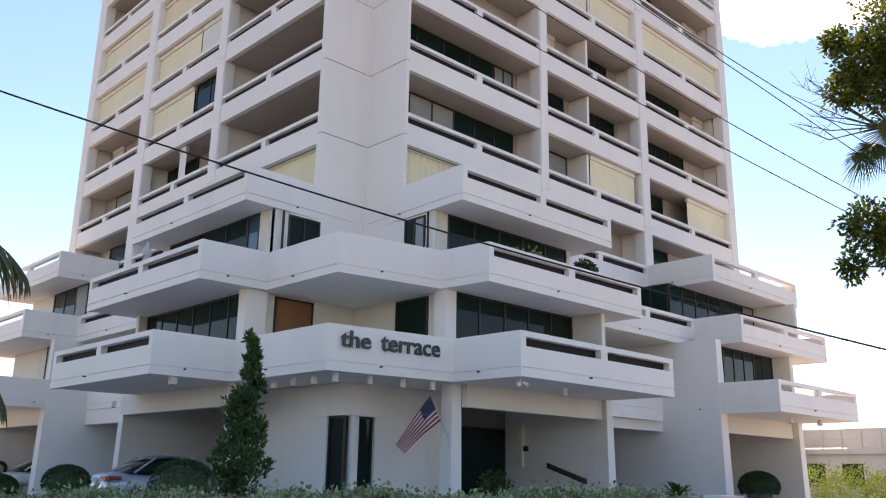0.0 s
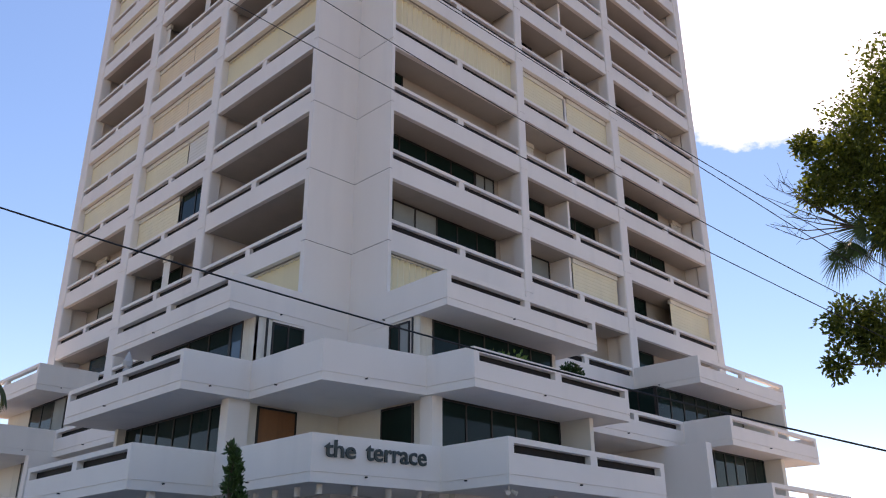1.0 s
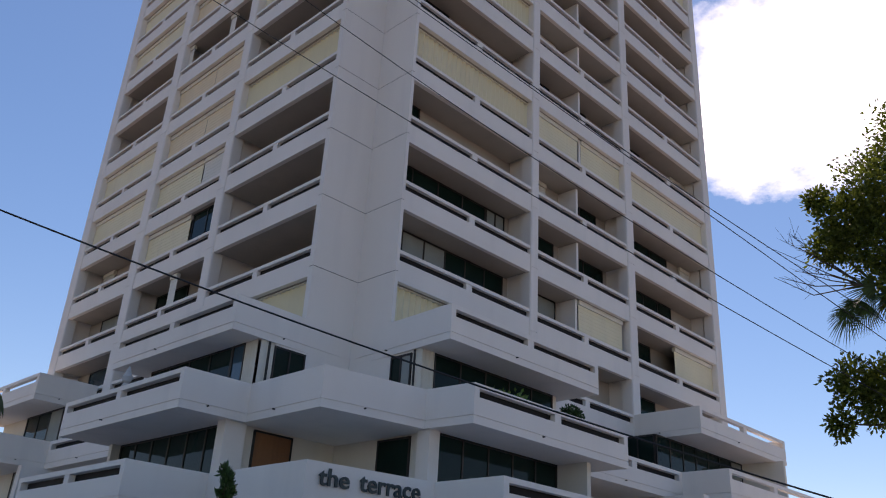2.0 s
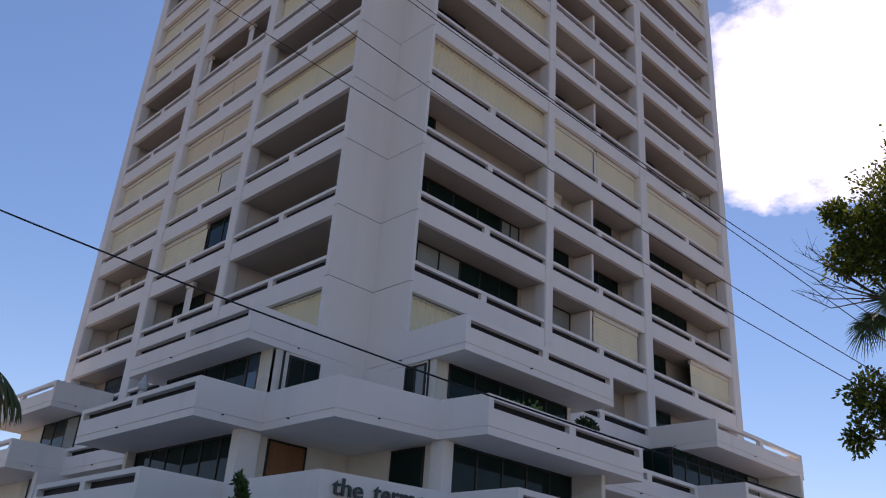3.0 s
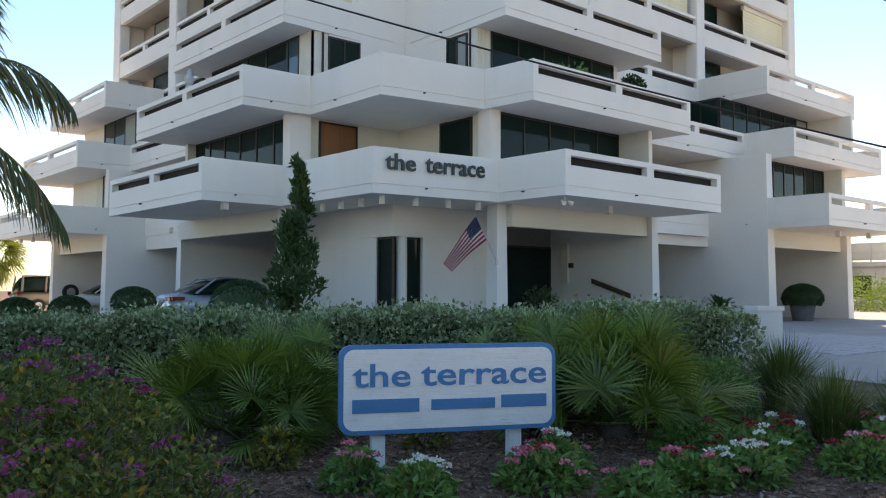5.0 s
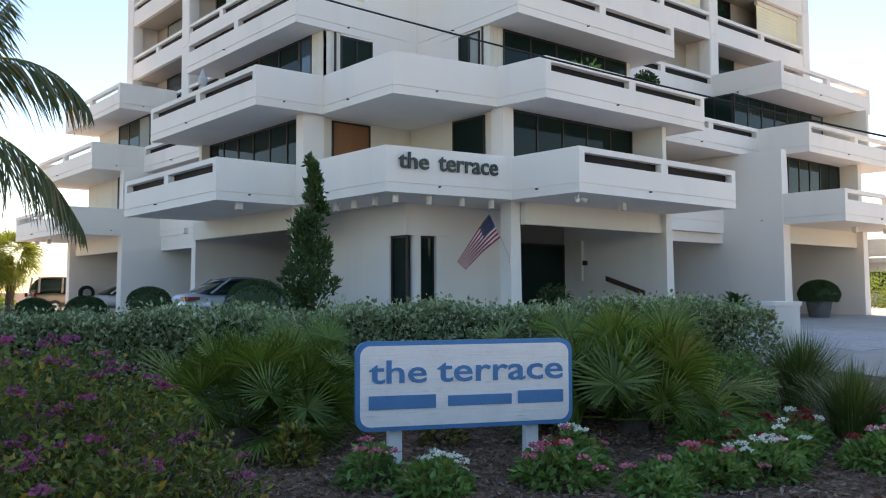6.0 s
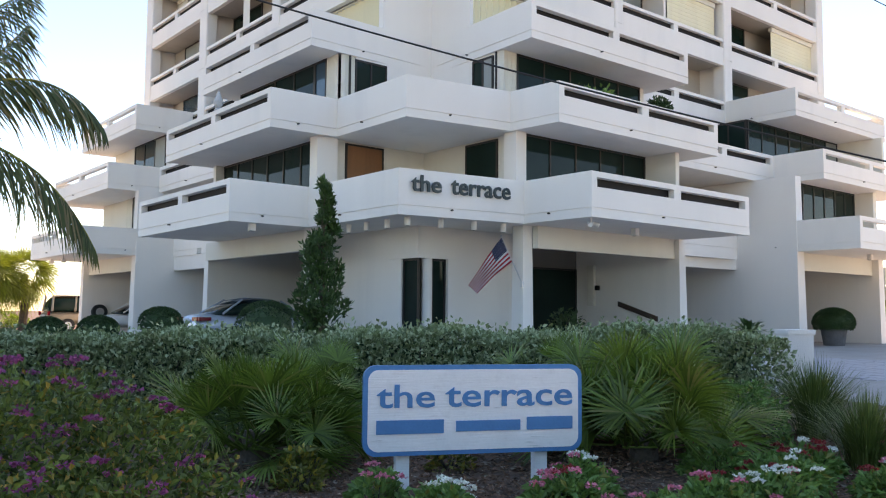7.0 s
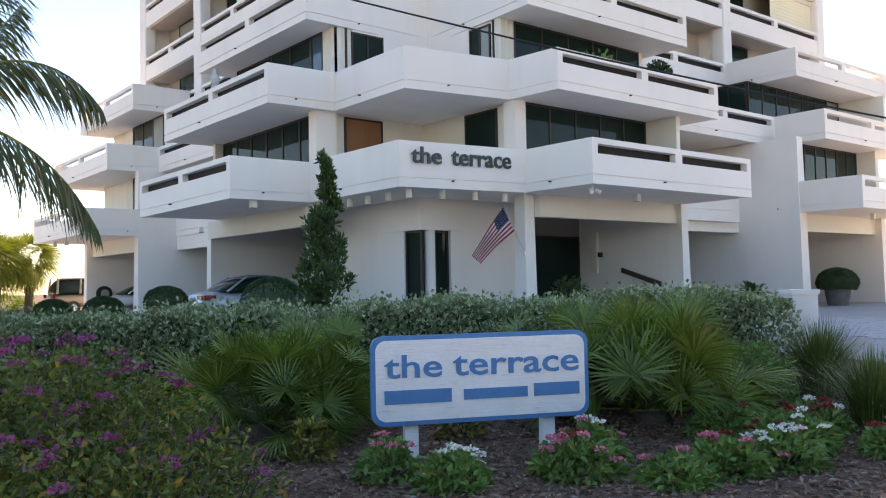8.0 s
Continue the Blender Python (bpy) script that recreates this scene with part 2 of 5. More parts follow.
def balcony(pts, k, slots, back, label="white stucco balcony parapet with a slotted rail", post_w=0.3, shade_slots=True):
    """A projecting balcony along a plan line; slots are the numbers of its open segments."""
    z = level(k)
    bm = bmesh.new()
    strip(bm, pts, 0.2, z + LOW, z + SOLID, groove=z)
    caps = []
    solid = [i for i in range(len(pts) - 1) if i not in slots]
    pv = [Vector(p) for p in pts]
    opens = {}
    for i in slots:
        d = (pv[i + 1] - pv[i])
        e = 0.2 / d.length
        opens[i] = (pv[i] + d * e, pv[i + 1] - d * e)
    if solid:
        runs, run = [], [solid[0]]
        for i in solid[1:]:
            if i == run[-1] + 1:
                run.append(i)
            else:
                runs.append(run)
                run = [i]
        runs.append(run)
        for run in runs:
            line = [pv[i] for i in run] + [pv[run[-1] + 1]]
            if run[0] - 1 in slots:
                line.insert(0, opens[run[0] - 1][1])
            if run[-1] + 1 in slots:
                line.append(opens[run[-1] + 1][0])
            caps.append(line)
    ends = []
    for i in slots:
        if i == 0:
            ends.append((pv[0], opens[0][0]))
        if i == len(pts) - 2:
            ends.append((opens[i][1], pv[-1]))
    ob = part("balcony", bm, STUCCO, building, label)
    for line in caps + [list(e) for e in ends]:
        bm = bmesh.new()
        strip(bm, line, 0.2, z + SOLID, z + RAIL1)
        part("upstand", bm, STUCCO, ob)
    bm = bmesh.new()
    prism(bm, [*inward(pts, 0.1), *back], z + LOW + 0.015, z - 0.03)
    part("slab", bm, STUCCO, ob)
    for i in slots:
        a, b = opens[i]
        bm = bmesh.new()
        strip(bm, [a, b], 0.2, z + RAIL0, z + RAIL1)
        part("rail", bm, STUCCO, ob, bevel=0.012)
        d = (b - a).normalized()
        m = (a + b) / 2
        bm = bmesh.new()
        strip(bm, [m - d * post_w / 2, m + d * post_w / 2], 0.19, z + SOLID, z + RAIL0, inset=0.01)
        part("post", bm, STUCCO, ob)
        # dark strip added for the shade seen through the open slots
        if shade_slots:
            bm = bmesh.new()
            strip(bm, [a - d * 0.05, b + d * 0.05], 0.225, z + SOLID - 0.04, z + RAIL0 + 0.04, inset=0.204)
            part("screen", bm, SLOT_SHADE, ob, "dark strip added for the shade behind the rail")
    # small drain spouts under the joint
    for i in range(len(pts) - 1):
        a, b = pv[i], pv[i + 1]
        if (b - a).length > 2.0:
            n = Vector(((b - a).y, -(b - a).x)).normalized()
            p = a.lerp(b, 0.4)
            bm = bmesh.new()
            tube(bm, (*p, z - 0.03), (*(p + n * 0.08), z - 0.035), 0.022, 0.022, 6)
            part("drain_spout", bm, FRAME, ob)
    return ob


L2 = [(-2.38, 10.75), (-2.38, 4.22), (-0.08, 4.22), (-0.08, 0.06), (3.54, -0.46), (3.57, -2.7), (10.42, -2.7)]
L3 = [(-0.99, 12.3), (-0.99, 4.78), (1.1, 4.72), (1.08, 1.35), (4.3, 0.84), (4.47, -0.83), (11.82, -0.83)]
L4 = [(0.56, 13.0), (0.56, 5.335), (5.16, 5.485), (4.92, 0.64), (12.4, 0.64)]
balcony(L2, 0, (0, 5), [(10.49, 6), (5, 6), (5, 10.75)])
balcony(L3, 1, (0, 5), [(11.82, 6), (5.5, 6), (5.5, 12.3)])
balcony(L4, 2, (0, 3), [(12.4, 6), (5.6, 6), (5.6, 13.0)])
# wings
balcony([(17.05, 2.2), (17.05, -2.83), (24.0, -2.83), (24.0, 2.2)], 0, (1,), [(24.0, 6), (17.05, 6)], shade_slots=False)
balcony([(18.41, 1.3), (18.41, -0.965), (26.2, -0.965), (26.2, 1.3)], 1, (1,), [(26.2, 6), (18.41, 6)], shade_slots=False)
balcony([(19.27, 3.58), (19.27, 0.5), (27.1, 0.5), (27.1, 3.58)], 2, (1,), [(27.1, 6), (19.27, 6)], shade_slots=False)
balcony([(3.0, 26.6), (-1.75, 26.6), (-1.75, 19.45), (3.0, 19.45)], 0, (1,), [(6, 19.45), (6, 26.6)], shade_slots=False)
balcony([(2.0, 27.6), (-0.55, 27.6), (-0.55, 19.75), (1.9, 19.75)], 1, (1,), [(6, 19.75), (6, 27.6)], shade_slots=False)
balcony([(3.2, 27.8), (0.68, 27.8), (0.68, 20.2), (3.2, 20.2)], 2, (1,), [(6, 20.2), (6, 27.8)], shade_slots=False)
# middle strips between the near balconies and the wings
balcony([(10.49, 1.75), (17.05, 1.75)], 0, (), [(17.05, 6), (10.49, 6)])
balcony([(11.82, 1.0), (18.41, 1.0)], 1, (0,), [(18.41, 6), (11.82, 6)])
balcony([(1.6, 19.75), (1.6, 12.3)], 1, (0,), [(6, 12.3), (6, 19.75)])
balcony([(2.2, 19.45), (2.2, 10.75)], 0, (), [(6, 10.75), (6, 19.45)])

# ---- tower ----
TOP = 14
SIDES = {
    "R": dict(plane=3.585, start=5.165, thick=0.14, cols=((12.17, 12.65), (19.24, 19.85), (27.2, 27.85)), back=4.87, swap=False),
    "L": dict(plane=3.215, start=5.485, thick=0.24, cols=((12.3, 12.85), (18.95, 19.65), (25.65, 26.4)), back=4.5, swap=True),
}


def sbox(bm, side, u0, d0, z0, u1, d1, z1):
    if SIDES[side]["swap"]:
        box(bm, d0, u0, z0, d1, u1, z1)
    else:
        box(bm, u0, d0, z0, u1, d1, z1)


def bays(side):
    s = SIDES[side]
    edges = [(s["start"], s["start"] + s["thick"])] + list(s["cols"])
    return [(edges[i][1], edges[i + 1][0]) for i in range(3)]


def copy_part(ob, parent, dz):
    made = {}
    for o in (ob, *ob.children_recursive):
        c = o.copy()
        scene.collection.objects.link(c)
        c.parent = made.get(o.parent, parent)
        made[o] = c
    made[ob].location.z += dz
    return made[ob]


DEEP = {("L", 0): 6.0}   # the bay beside the notch is a deep open loggia


def tower_balcony(side, u0, u1, k, back):
    s, z = SIDES[side], level(k)
    p = s["plane"]
    bm = bmesh.new()
    sbox(bm, side, u0, p, z - 0.24, u1, p + 0.18, z + SOLID)
    ob = part("balcony", bm, STUCCO, building, "white stucco balcony parapet with an open rail", bevel=0.01)
    bm = bmesh.new()
    sbox(bm, side, u0, p + 0.18, z - 0.22, u1, back + 0.3, z - 0.04)
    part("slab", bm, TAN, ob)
    bm = bmesh.new()
    sbox(bm, side, u0, p, z + 0.77, u1, p + 0.16, z + 0.895)
    part("rail", bm, STUCCO, ob, bevel=0.01)
    bm = bmesh.new()
    m = (u0 + u1) / 2
    sbox(bm, side, m - 0.15, p + 0.01, z + SOLID, m + 0.15, p + 0.15, z + 0.77)
    part("post", bm, STUCCO, ob)
    # added dark strip, its colour stands for the shade behind the rail gap
    bm = bmesh.new()
    sbox(bm, side, u0, p + 0.151, z + SOLID - 0.02, u1, p + 0.175, z + 0.8)
    part("screen", bm, SLOT_SHADE, ob, "dark strip added for the shade behind the rail")
    return ob


for side in "RL":
    s = SIDES[side]
    for n, (u0, u1) in enumerate(bays(side)):
        back = DEEP.get((side, n), s["back"])
        bm = bmesh.new()
        sbox(bm, side, u0 - 0.02, back, level(0) + 0.01 * n, u1 + 0.25, back + 0.25, level(TOP + 1))
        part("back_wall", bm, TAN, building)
        first = tower_balcony(side, u0, u1, 2, back)
        for k in range(3, TOP + 1):
            copy_part(first, building, H * (k - 2))
    p = s["plane"]
    for n, (u0, u1) in enumerate(s["cols"]):
        bm = bmesh.new()
        base = level(0)
        zs = [level(k) for k in range(TOP + 2)]
        if s["swap"]:
            grooved(bm, p - 0.05, u0, p + 0.5, u1, zs)
        else:
            grooved(bm, u0, p - 0.05, u1, p + 0.5, zs)
        part("column", bm, STUCCO, building)
        bm = bmesh.new()
        m = (u0 + u1) / 2
        sbox(bm, side, m - 0.12, p + 0.5, base, m + 0.12, DEEP.get((side, n), s["back"]) + 0.2, level(TOP + 1))
        part("party_wall", bm, STUCCO, building)
    # walls of the corner notch, a panel each storey
    other = SIDES["L" if side == "R" else "R"]
    for k in range(1, TOP + 1):
        bm = bmesh.new()
        z0, z1 = level(k) + 0.124, level(k + 1) + 0.096      # the wall joints stand a little over the slabs
        sbox(bm, side, s["start"], p, z0, s["start"] + s["thick"], other["start"] + (other["thick"] if side == "R" else 0.0), z1)
        part("wall_panel", bm, STUCCO, building, bevel=0.012)
    bm = bmesh.new()
    sbox(bm, side, s["start"] + 0.015, p + 0.02, level(1), s["start"] + s["thick"] - 0.015, other["start"] + other["thick"] - 0.015, level(TOP + 1))
    part("wall_core", bm, CAULK, building)
bm = bmesh.new()
box(bm, 3.1, 3.4, level(TOP + 1), 27.9, 26.5, level(TOP + 1) + 0.9)
part("roof", bm, STUCCO, building)
bm = bmesh.new()
box(bm, 27.3, 4.2, GROUND, 27.8, 26.3, level(TOP + 1) - 0.01)
box(bm, 3.9, 25.9, GROUND, 27.3, 26.3, level(TOP + 1) - 0.02)
part("rear_wall", bm, STUCCO, building)


# ---- windows and shutters in the balcony bays ----
def window(side, u0, u1, d, z0, z1, panes, mat=None, blind=0.0, depth=0.06):
    """A glazed window with a dark frame, one pane a bay of the frame."""
    bm = bmesh.new()
    f = 0.06
    w = (u1 - u0) / panes
    loops = []
    for a, b, c, e in ((u0, z0, u1, z1), (u0 + f, z0 + f, u1 - f, z1 - f)):
        for dd in (d - depth, d):
            loops.append([bm.verts.new((dd, u, z) if SIDES[side]["swap"] else (u, dd, z)) for u, z in ((a, b), (c, b), (c, e), (a, e))])
    for p, q in ((0, 1), (2, 3), (0, 2), (1, 3)):
        for i in range(4):
            j = (i + 1) % 4
            bm.faces.new((loops[p][i], loops[p][j], loops[q][j], loops[q][i]))
    ob = part("window", bm, FRAME, building, "dark bronze window frame")
    for i in range(1, panes):
        bm = bmesh.new()
        sbox(bm, side, u0 + i * w - f / 2, d - depth + 0.002, z0 + f, u0 + i * w + f / 2, d, z1 - f)
        part("mullion", bm, FRAME, ob)
    for i in range(panes):
        bm = bmesh.new()
        sbox(bm, side, u0 + i * w + f / 2, d - 0.03, z0 + f, u0 + (i + 1) * w - f / 2, d - 0.015, z1 - f)
        has = rnd.random() < blind
        part("pane", bm, BLIND if has else (mat or GLASS), ob, "pane with a drawn grey blind" if has else "")
    return ob


def corrugated(side, u0, u1, d, z0, z1):
    """An accordion storm shutter, folded like a screen."""
    n = max(int((u1 - u0) / 0.13), 2)
    verts, faces = [], []
    for i in range(n + 1):
        u, dd = u0 + (u1 - u0) * i / n, d + (0.1 if i % 2 else 0.0)
        for z in (z0, z1):
            verts.append((dd, u, z) if SIDES[side]["swap"] else (u, dd, z))
    for i in range(n):
        faces.append((2 * i, 2 * i + 2, 2 * i + 3, 2 * i + 1))
    ob = raw("storm_shutter", verts, faces, SHUTTER, building, "cream accordion storm shutter drawn shut")
    bm = bmesh.new()
    sbox(bm, side, u0, d - 0.03, z1 - 0.05, u1, d + 0.1, z1)
    part("track", bm, SHUTTER_B, ob)
    return ob


def flat_shutter(side, u0, u1, d, z0, z1, mat=None):
    """A rolled-down shutter of narrow slats with a box over it."""
    n = 14
    prof = [(0.05, z0)]
    for i in range(n):
        a, b = z0 + (z1 - 0.2 - z0) * i / n, z0 + (z1 - 0.2 - z0) * (i + 1) / n
        prof += [(0.012, a), (0, a + 0.02), (0, b - 0.02), (0.012, b)]
    prof.append((0.05, z1 - 0.2))
    bm = bmesh.new()
    ring = [[bm.verts.new((d + e, u, z) if SIDES[side]["swap"] else (u, d + e, z)) for e, z in prof] for u in (u0, u1)]
    for i in range(len(prof) - 1):
        bm.faces.new((ring[0][i], ring[1][i], ring[1][i + 1], ring[0][i + 1]))
    ob = part("roller_shutter", bm, mat or SHUTTER, building, "cream roller shutter pulled down")
    bm = bmesh.new()
    sbox(bm, side, u0, d - 0.06, z1 - 0.2, u1, d + 0.1, z1)
    part("shutter_box", bm, SHUTTER_B, ob)
    return ob


rnd = random.Random(4)
# contents of the bays, floor by floor from the third level up: kind, from, to (shares of the bay)
W, D, N, C, F, G2, P, B = "window", "dark", "near", "corrugated", "flat", "pale", "partition", "blue"
CELLS = {
    ("R", 0): [[(C, 0, .45), (D, .45, 1)], [(W, 0, .97)], [(D, 0, .8), (W, .8, .97)], [(W, 0, .22)], [(C, 0, 1)], [(D, .1, .4)], [(C, 0, 1)], [], [(D, 0, .6)], [(C, 0, 1)], [(W, 0, 1)], [], [(C, 0, 1)]],
    ("R", 1): [[(D, 0, .6)], [(W, 0, .42), (P, .44, 0), (F, .47, .97)], [(W, 0, .4), (P, .46, 0), (D, .5, .97)], [(G2, 0, .3), (P, .46, 0), (D, .5, .9)], [(F, 0, .48), (P, .5, 0), (F, .52, 1)],
               [(D, 0, .35), (P, .5, 0), (D, .55, .8)], [(G2, .1, .4), (P, .5, 0)], [(D, .1, .4), (P, .5, 0), (D, .6, .9)], [(F, 0, .48), (P, .5, 0)], [(D, 0, .4), (P, .5, 0), (F, .52, 1)], [(P, .5, 0), (D, .6, .95)], [(F, 0, 1)], [(D, .1, .8)]],
    ("R", 2): [[(D, 0, .45)], [(D, 0, .42), (F, .5, 1)], [(D, 0, .72)], [(D, 0, .7), (G2, .86, 1)], [(F, 0, 1)], [(D, .1, .4), (G2, .8, 1)], [(G2, .85, 1)], [(D, .6, .8)], [], [(D, .1, .4)], [(F, 0, 1)], [], [(D, 0, .8)]],
    ("L", 0): [[(C, 0, .5), (D, .5, 1)], [], [], [], [(C, 0, 1)], [(D, .5, .94), (G2, .94, 1)], [(D, 0, .3), (C, .3, 1)], [(D, .2, .7)], [], [(C, 0, 1)], [(W, 0, .8)], [], [(C, 0, 1)]],
    ("L", 1): [[(D, .2, .8)], [(B, 0, .4), (G2, .42, .52), (D, .55, 1)], [(N, 0, .38), (F, .39, 1)], [(G2, 0, .35), (F, .36, 1)], [(F, 0, .45), (F, .452, 1)], [(F, 0, .45), (F, .452, 1)], [(D, .02, .3), (G2, .3, .38), (D, .4, .92), (G2, .93, 1)], [(F, 0, 1)], [(F, 0, 1)], [(F, 0, .5), (G2, .5, 1)], [(D, .3, .9)], [(F, 0, 1)], []],
    ("L", 2): [[(B, 0, .8)], [(D, .2, .8)], [(G2, .75, .95)], [(F, 0, 1)], [(F, 0, 1)], [], [(D, .4, .9), (G2, .92, 1)], [(F, 0, 1)], [(F, 0, 1)], [(D, .3, .9)], [(F, 0, 1)], [], [(F, 0, 1)]],
}
for (side, n), floors in CELLS.items():
    s = SIDES[side]
    u0, u1 = bays(side)[n]
    deep = DEEP.get((side, n), s["back"])
    for i, cell in enumerate(floors):
        k = 2 + i
        z0, z1 = level(k) - 0.04, level(k + 1) - 0.245
        for kind, a, b in cell:
            a0, b0 = u0 + (u1 - u0) * a + 0.01, u0 + (u1 - u0) * b - 0.01
            near = s["plane"] + 0.28
            if kind == W:
                window(side, a0, b0, deep - 0.01, z0, z1, max(2, round((b0 - a0) / 1.1)), blind=0.6)
            elif kind == D:
                window(side, a0, b0, deep - 0.01, z0, z1, max(1, round((b0 - a0) / 1.5)), blind=0.12)
            elif kind == N:
                window(side, a0, b0, near + 0.1, z0, z1, 2)
            elif kind == B:
                window(side, a0, b0, deep - 0.01, z0, z1, 2, mat=GLASS_B)
            elif kind == C:
                corrugated(side, a0, b0, near, z0, z1 - 0.01)
            elif kind == F:
                flat_shutter(side, a0, b0, near, z0, z1, SHUTTER_O if (side, n) == ("L", 1) and k in (6, 7, 9) else None)
            elif kind == G2:
                flat_shutter(side, a0, b0, near if (side, n) == ("L", 1) else deep - 0.12, z0, z1, SHUTTER_B)
            else:
                bm = bmesh.new()
                sbox(bm, side, a0, s["plane"] + 0.3, z0, a0 + 0.14, s["back"], z1)
                part("partition", bm, STUCCO, building)

# ---- podium rooms ----
def wall(x0, y0, z0, x1, y1, z1, mat=None, name="wall", bevel=0.0):
    bm = bmesh.new()
    box(bm, x0, y0, z0, x1, y1, z1)
    return part(name, bm, mat or STUCCO, building, bevel=bevel)


def room_z(k):
    return level(k) - 0.03, level(k + 1) + LOW + 0.014


def door(side, u0, u1, d, z0, z1, mat, label):
    bm = bmesh.new()
    sbox(bm, side, u0 - 0.06, d - 0.05, z0, u0, d, z1 + 0.06)
    sbox(bm, side, u1, d - 0.05, z0, u1 + 0.06, d, z1 + 0.06)
    sbox(bm, side, u0, d - 0.05, z1, u1, d, z1 + 0.06)
    ob = part("door", bm, FRAME, building, label)
    bm = bmesh.new()
    sbox(bm, side, u0, d - 0.035, z0, u1, d - 0.005, z1)
    part("leaf", bm, mat, ob)
    return ob


def curtain(side, u0, u1, d, z0, z1, mat=None):
    """A gathered curtain or a row of narrow upright panels."""
    n = max(int((u1 - u0) / 0.05), 4)
    verts, faces = [], []
    for i in range(n + 1):
        u, dd = u0 + (u1 - u0) * i / n, d + 0.025 * math.sin(i * 1.9)
        for z in (z0, z1):
            verts.append((dd, u, z) if SIDES[side]["swap"] else (u, dd, z))
    faces = [(2 * i, 2 * i + 2, 2 * i + 3, 2 * i + 1) for i in range(n)]
    return raw("curtain", verts, faces, mat or CURTAIN, building, "off-white gathered curtain", smooth=True)


# first level: open corner terrace between two glazed fronts
z0, z1 = room_z(0)
wall(1.29, 5.15, z0, 4.63, 5.35, z1, CREAM)
wall(4.63, 1.2, z0, 4.83, 5.35, z1, CREAM)
wall(0.6, 4.95, z0, 1.29, 5.35, z1, name="column", bevel=0.03)
wall(4.4, 0.72, z0, 4.8, 1.2, z1, name="column", bevel=0.03)
door("R", 1.73, 2.98, 5.15, z0, z1 - 0.12, WOOD, "dark frame with a brown wooden storm door")
door("L", 1.74, 3.02, 4.63, z0, z1 - 0.12, GLASS, "dark glazed terrace door")
window("R", 4.8, 10.3, 0.9, z0, z1, 5)
window("L", 5.35, 11.75, 0.95, z0, z1, 6)
wall(10.3, -0.3, z0, 10.49, 4.8, z1, CREAM)
wall(0.6, 11.75, z0, 4.5, 11.95, z1, CREAM)
# second level
z0, z1 = room_z(1)
wall(5.11, 3.36, z0, 5.16, 5.45, z1)
wall(5.11, 2.4, z1 - 0.08, 5.16, 3.36, z1)
window("L", 2.42, 3.36, 5.14, z0, z1 - 0.08, 2, blind=0.3)
curtain("L", 1.95, 2.4, 5.1, z0, z1)
wall(5.06, 2.24, z0, 5.14, 2.3, z1, FRAME, "jamb")
curtain("R", 5.12, 5.7, 2.02, z0, z1)
window("R", 5.7, 11.6, 2.08, z0, z1, 5)
wall(3.36, 5.43, z0, 5.1, 5.5, z1)
wall(2.18, 5.44, z1 - 0.08, 3.36, 5.5, z1)
window("R", 2.18, 3.36, 5.5, z0, z1 - 0.08, 2)
curtain("R", 1.68, 2.16, 5.47, z0, z1)
wall(1.95, 5.42, z0, 2.01, 5.5, z1, FRAME, "jamb")
curtain("L", 5.55, 6.2, 1.63, z0, z1)
window("L", 6.9, 12.1, 1.66, z0, z1, 4)
window("L", 6.2, 6.9, 1.66, z0, z1, 1, mat=GLASS_B)
wall(11.6, 2.05, z0, 11.82, 4.8, z1, CREAM)
wall(1.7, 12.1, z0, 4.5, 12.3, z1, CREAM)
# wings
z0, z1 = room_z(0)
window("R", 17.5, 23.4, 0.3, z0, z1, 7, blind=0.0)
wall(23.4, -0.5, z0, 23.7, 4.8, z1, CREAM)
window("L", 20.0, 22.2, 1.4, z0, z1, 3, blind=0.2)
curtain("L", 22.2, 23.0, 1.38, z0, z1)
wall(1.4, 23.0, z0, 1.6, 26.4, z1, CREAM)
wall(1.4, 19.8, z0, 1.46, 20.0, z1, CREAM)
z0, z1 = room_z(1)
window("L", 2.2, 4.6, 18.6, z0, z1, 3, blind=0.0)
window("R", 18.6, 26.0, 2.2, z0, z1, 7, blind=0.4)
wall(26.0, 0.2, z0, 26.2, 4.8, z1, CREAM)
window("L", 20.6, 24.5, 2.2, z0, z1, 3, blind=0.4)
wall(2.2, 24.5, z0, 2.4, 27.4, z1, CREAM)
wall(2.2, 20.2, z0, 2.3, 20.6, z1, CREAM)
curtain("R", 2.3, 3.2, 20.2, z0, z1)

# ---- ground floor ----
g0, g1 = GROUND - 0.25, level(0) + LOW + 0.012
wall(2.98, 1.9, g0, 5.65, 2.1, g1)
wall(1.95, 2.66, g0, 2.15, 6.7, g1)
bm = bmesh.new()
strip(bm, [(1.91, 3.4), (1.91, 1.86), (3.35, 1.86)], 0.2, 3.04, g1)
part("lintel", bm, STUCCO, building, bevel=0.015)
bm = bmesh.new()
tube(bm, (2.33, 2.02, g0), (2.33, 2.02, 3.04), 0.15, 0.15, 20)
part("column", bm, STUCCO, building)
window("R", 2.48, 2.98, 2.06, g0, 3.04, 1)
window("L", 1.95, 2.66, 2.06, g0, 3.04, 1)
bm = bmesh.new()
strip(bm, [(1.93, 6.7), (1.93, 2.66)], 0.05, g0, GROUND + 0.14)
strip(bm, [(2.98, 1.88), (5.65, 1.88)], 0.05, g0, GROUND + 0.14)
part("plinth", bm, STUCCO, building)


